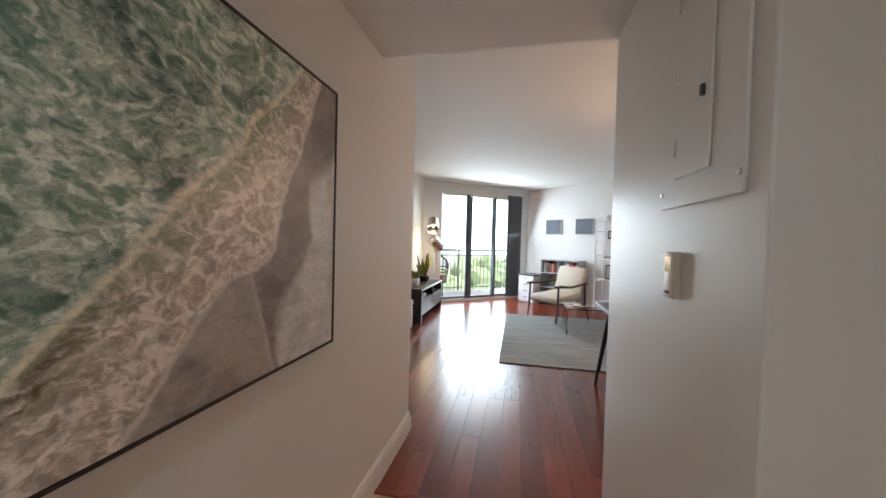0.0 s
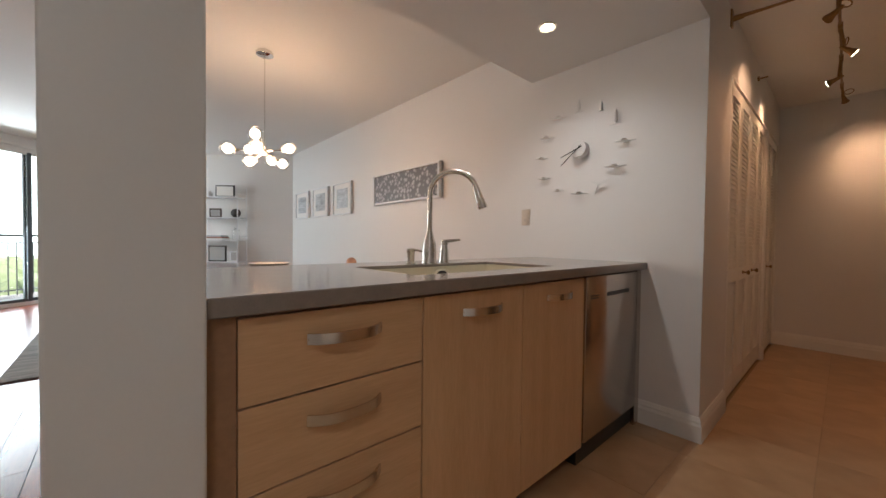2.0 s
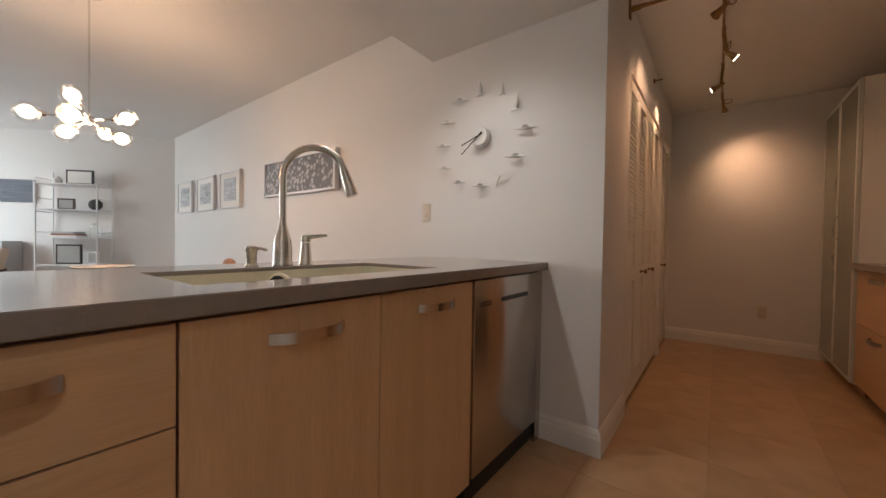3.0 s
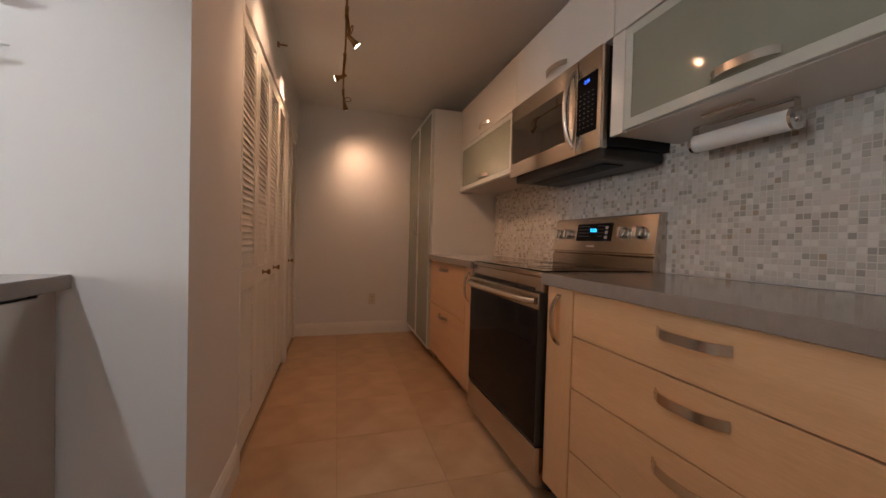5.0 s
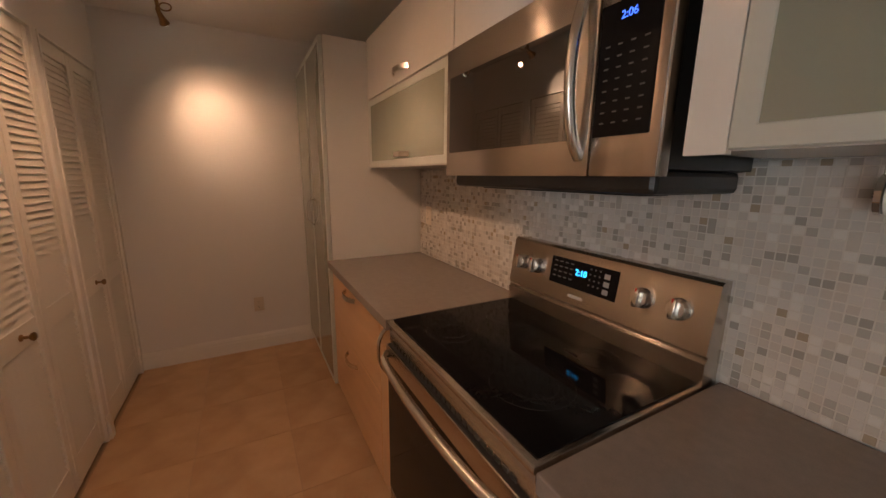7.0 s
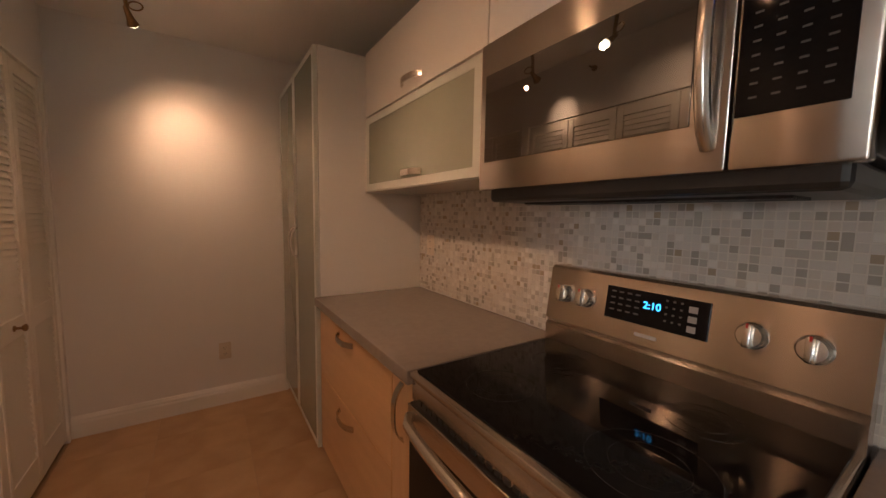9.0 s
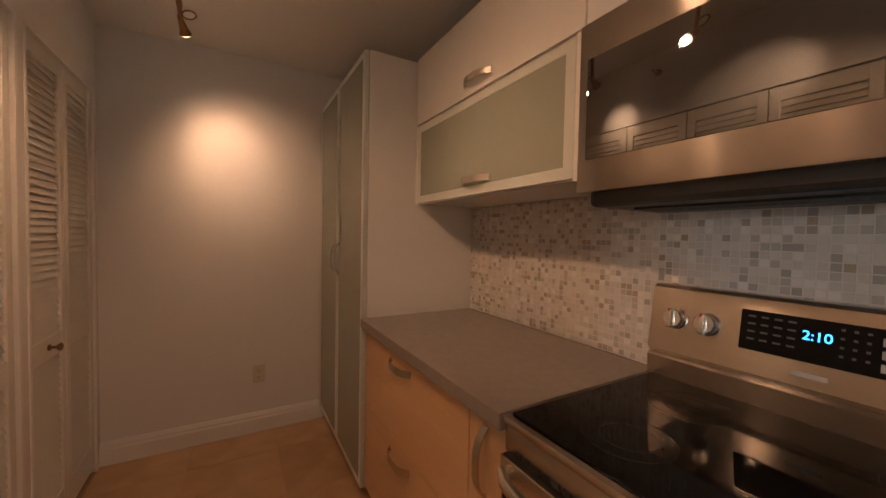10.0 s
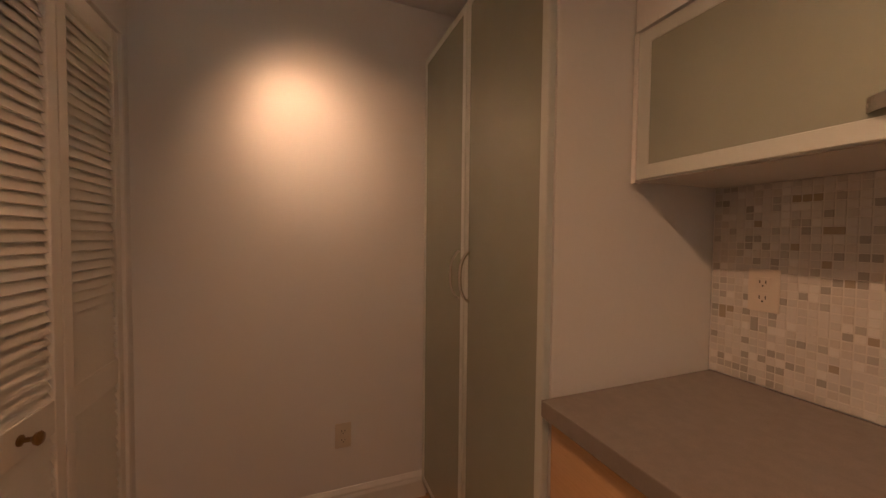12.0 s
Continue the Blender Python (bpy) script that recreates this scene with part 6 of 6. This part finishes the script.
def piece(name, x0, x1, y0, y1, z0, z1, bev, material, parent, cache):
    key = (round(x1 - x0, 3), round(y1 - y0, 3))
    if key not in cache:
        bm = bmesh.new()
        w, d = (x1 - x0) / 2, (y1 - y0) / 2
        lo = [bm.verts.new((sx * w, sy * d, z0)) for sx, sy in ((-1, -1), (1, -1), (1, 1), (-1, 1))]
        mid = [bm.verts.new((sx * w, sy * d, z1 - bev)) for sx, sy in ((-1, -1), (1, -1), (1, 1), (-1, 1))]
        hi = [bm.verts.new((sx * (w - bev), sy * (d - bev), z1)) for sx, sy in ((-1, -1), (1, -1), (1, 1), (-1, 1))]
        for k in range(4):
            j = (k + 1) % 4
            bm.faces.new((lo[k], lo[j], mid[j], mid[k]))
            bm.faces.new((mid[k], mid[j], hi[j], hi[k]))
        bm.faces.new(hi)
        me = bpy.data.meshes.new(name)
        bm.to_mesh(me)
        bm.free()
        me.materials.append(material)
        cache[key] = me
    o = new(name, cache[key])
    o.parent = parent
    o.location = ((x0 + x1) / 2, (y0 + y1) / 2, 0)
    return o


def tile_area(ax, bx_, ay, by):
    i0, i1 = math.floor((ax - XL) / TS), math.ceil((bx_ - XL) / TS)
    j0, j1 = math.floor((ay - YR) / TS), math.ceil((by - YR) / TS)
    for i in range(i0, i1):
        for j in range(j0, j1):
            x0, x1 = max(ax, XL + i * TS + 0.0008), min(bx_, XL + (i + 1) * TS - 0.0008)
            y0, y1 = max(ay, YR + j * TS + 0.0008), min(by, YR + (j + 1) * TS - 0.0008)
            if x1 - x0 > 0.01 and y1 - y0 > 0.01:
                piece("tile", x0, x1, y0, y1, -0.003, 0.0, 0.0004, M_TRAV, part_floor, tile_meshes)


tile_area(XL, XE, YR, 0.0)
tile_area(-2.107, 0, 0.0, 0.45)
tile_area(XL, -2.107, 0.0, 0.24)
tile_area(XL, -2.30, 0.24, 1.225)
structure("threshold", box(XL, -2.30, 1.226, 1.262, -0.01, 0.008, 0.004), M_WOOD, "narrow red wooden threshold strip", "trim")

wood_floor = structure("floor_planks", prism([(XT, 1.84), (XL, 1.84), (XL, 1.264), (-2.107, 1.264), (-2.107, 1.05), (0.0, 1.05), PD, WD, WA], -0.0118, -0.0045),
                       M_DARKWOOD, "bed under the red hardwood planks", "floor")
rnd = random.Random(9)
plank_meshes, far_v, far_f = {}, [], []
PW = 0.127


def plank_top(xc):
    """The y at which the room ends for a plank at xc."""
    ends = [PD.y - (PD.x - xc) / (PD.x - WD.x) * (PD.y - WD.y), WA.y + (xc - WA.x) / (WD.x - WA.x) * (WD.y - WA.y)]
    return min(ends) - 0.02


count = 0
i = 0
while XT + i * PW < -0.005:
    x0, x1 = XT + i * PW + 0.0008, min(-0.001, XT + (i + 1) * PW - 0.0008)
    i += 1
    xc = (x0 + x1) / 2
    y = 1.845 if x1 < XL else (1.264 if x0 < -2.107 else 1.05)
    top_y = plank_top(xc)
    first = True
    while y < top_y - 0.02:
        ln = 1.22 * (rnd.choice((0.3, 0.5, 0.7, 1.0)) if first else 1.0)
        first = False
        y1 = min(y + ln, top_y)
        if y1 - y > 0.05:
            near = xc < -2.2 and count < 290
            if near:
                piece("plank", x0, x1, y, y1 - 0.001, -0.004, 0.0, 0.0007, M_WOOD, wood_floor, plank_meshes)
                count += 1
            else:
                b0 = len(far_v)
                far_v += [(x0, y, -0.004), (x1, y, -0.004), (x1, y1 - 0.001, -0.004), (x0, y1 - 0.001, -0.004), (x0, y, 0), (x1, y, 0), (x1, y1 - 0.001, 0), (x0, y1 - 0.001, 0)]
                far_f += [tuple(b0 + k for k in q) for q in ((4, 5, 6, 7), (0, 1, 5, 4), (1, 2, 6, 5), (2, 3, 7, 6), (3, 0, 4, 7))]
        y = y1
me = bpy.data.meshes.new("planks")
me.from_pydata(far_v, [], far_f)
me.materials.append(M_WOODSTUFF)
o = tagged(new("planks", me), kind="stuff")
o.parent = wood_floor

# ---- mosaic backsplash ----
M_PALEGROUT = mat("pale_grout", (0.62, 0.58, 0.52), 0.8, var=0.05, scale=60)
splash = structure("backsplash", box(-1.50, 1.858, YR + 0.0005, YR + 0.0064, H + 0.002, 1.467), M_PALEGROUT, "pale grout bed of the mosaic backsplash", "wall")


def mosaic_mat(name, island):
    m = mat(name, (0.5, 0.5, 0.5), 0.16, bump=0.02)
    N, L = m.node_tree.nodes, m.node_tree.links
    b = N["Principled BSDF"]
    src = N.new("ShaderNodeNewGeometry").outputs["Random Per Island"] if island else N.new("ShaderNodeObjectInfo").outputs["Random"]
    rp = N.new("ShaderNodeValToRGB")
    rp.color_ramp.interpolation = "CONSTANT"
    els = rp.color_ramp.elements
    cols = [(0.0, (0.62, 0.585, 0.54)), (0.28, (0.565, 0.535, 0.495)), (0.50, (0.69, 0.66, 0.61)), (0.62, (0.57, 0.525, 0.47)),
            (0.76, (0.46, 0.43, 0.385)), (0.88, (0.375, 0.35, 0.31)), (0.965, (0.39, 0.32, 0.235))]
    while len(els) < len(cols):
        els.new(0.5)
    for e, (p, c) in zip(els, cols):
        e.position, e.color = p, (*c, 1)
    L.new(src, rp.inputs["Fac"])
    L.new(rp.outputs[0], b.inputs["Base Color"])
    return m


M_MOS, M_MOSFAR = mosaic_mat("mosaic_tile", False), mosaic_mat("mosaic_tile_far", True)
P = 0.0205
cols_n, rows_n = int((1.858 + 1.50) / P), int((1.467 - H - 0.002) / P) + 1
used = set()
rnd = random.Random(21)
mv, mf, tile_cache = [], [], {}
near_n = 0
for r in range(rows_n):
    for c in range(cols_n):
        if (r, c) in used:
            continue
        w = h = 1
        q = rnd.random()
        if q < 0.02 and c + 1 < cols_n:
            w = 2
        elif q < 0.035 and r + 1 < rows_n:
            h = 2
        cells = [(r + a, c + b) for a in range(h) for b in range(w)]
        if any(k in used for k in cells):
            w = h = 1
            cells = [(r, c)]
        used.update(cells)
        x0, x1 = 1.857 - (c + w) * P + 0.0008, 1.857 - c * P - 0.0008
        z0, z1 = H + 0.003 + r * P + 0.0008, min(1.466, H + 0.003 + (r + h) * P - 0.0008)
        if z1 - z0 < 0.006:
            continue
        e, yb, yt = 0.0010, YR + 0.004, YR + 0.0078
        loc = [(sx, yb, sz) for sx, sz in ((x0, z0), (x1, z0), (x1, z1), (x0, z1))] + [(sx, yt, sz) for sx, sz in ((x0 + e, z0 + e), (x1 - e, z0 + e), (x1 - e, z1 - e), (x0 + e, z1 - e))]
        fcs = ((4, 5, 6, 7), (0, 1, 5, 4), (1, 2, 6, 5), (2, 3, 7, 6), (3, 0, 4, 7))
        if x0 > 1.42 and near_n < 298:
            key = (w, h, round(z1 - z0, 4))
            if key not in tile_cache:
                cx, cz = (x0 + x1) / 2, (z0 + z1) / 2
                me = bpy.data.meshes.new("mosaic_tile")
                me.from_pydata([(p[0] - cx, p[1], p[2] - cz) for p in loc], [], fcs)
                me.materials.append(M_MOS)
                tile_cache[key] = me
            o = new("mosaic_tile", tile_cache[key])
            o.parent = splash
            o.location = ((x0 + x1) / 2, 0, (z0 + z1) / 2)
            near_n += 1
        else:
            b0 = len(mv)
            mv += loc
            mf += [tuple(b0 + k for k in f) for f in fcs]
me = bpy.data.meshes.new("mosaic_tiles")
me.from_pydata(mv, [], mf)
me.materials.append(M_MOSFAR)
o = tagged(new("mosaic_tiles", me), kind="stuff")
o.parent = splash
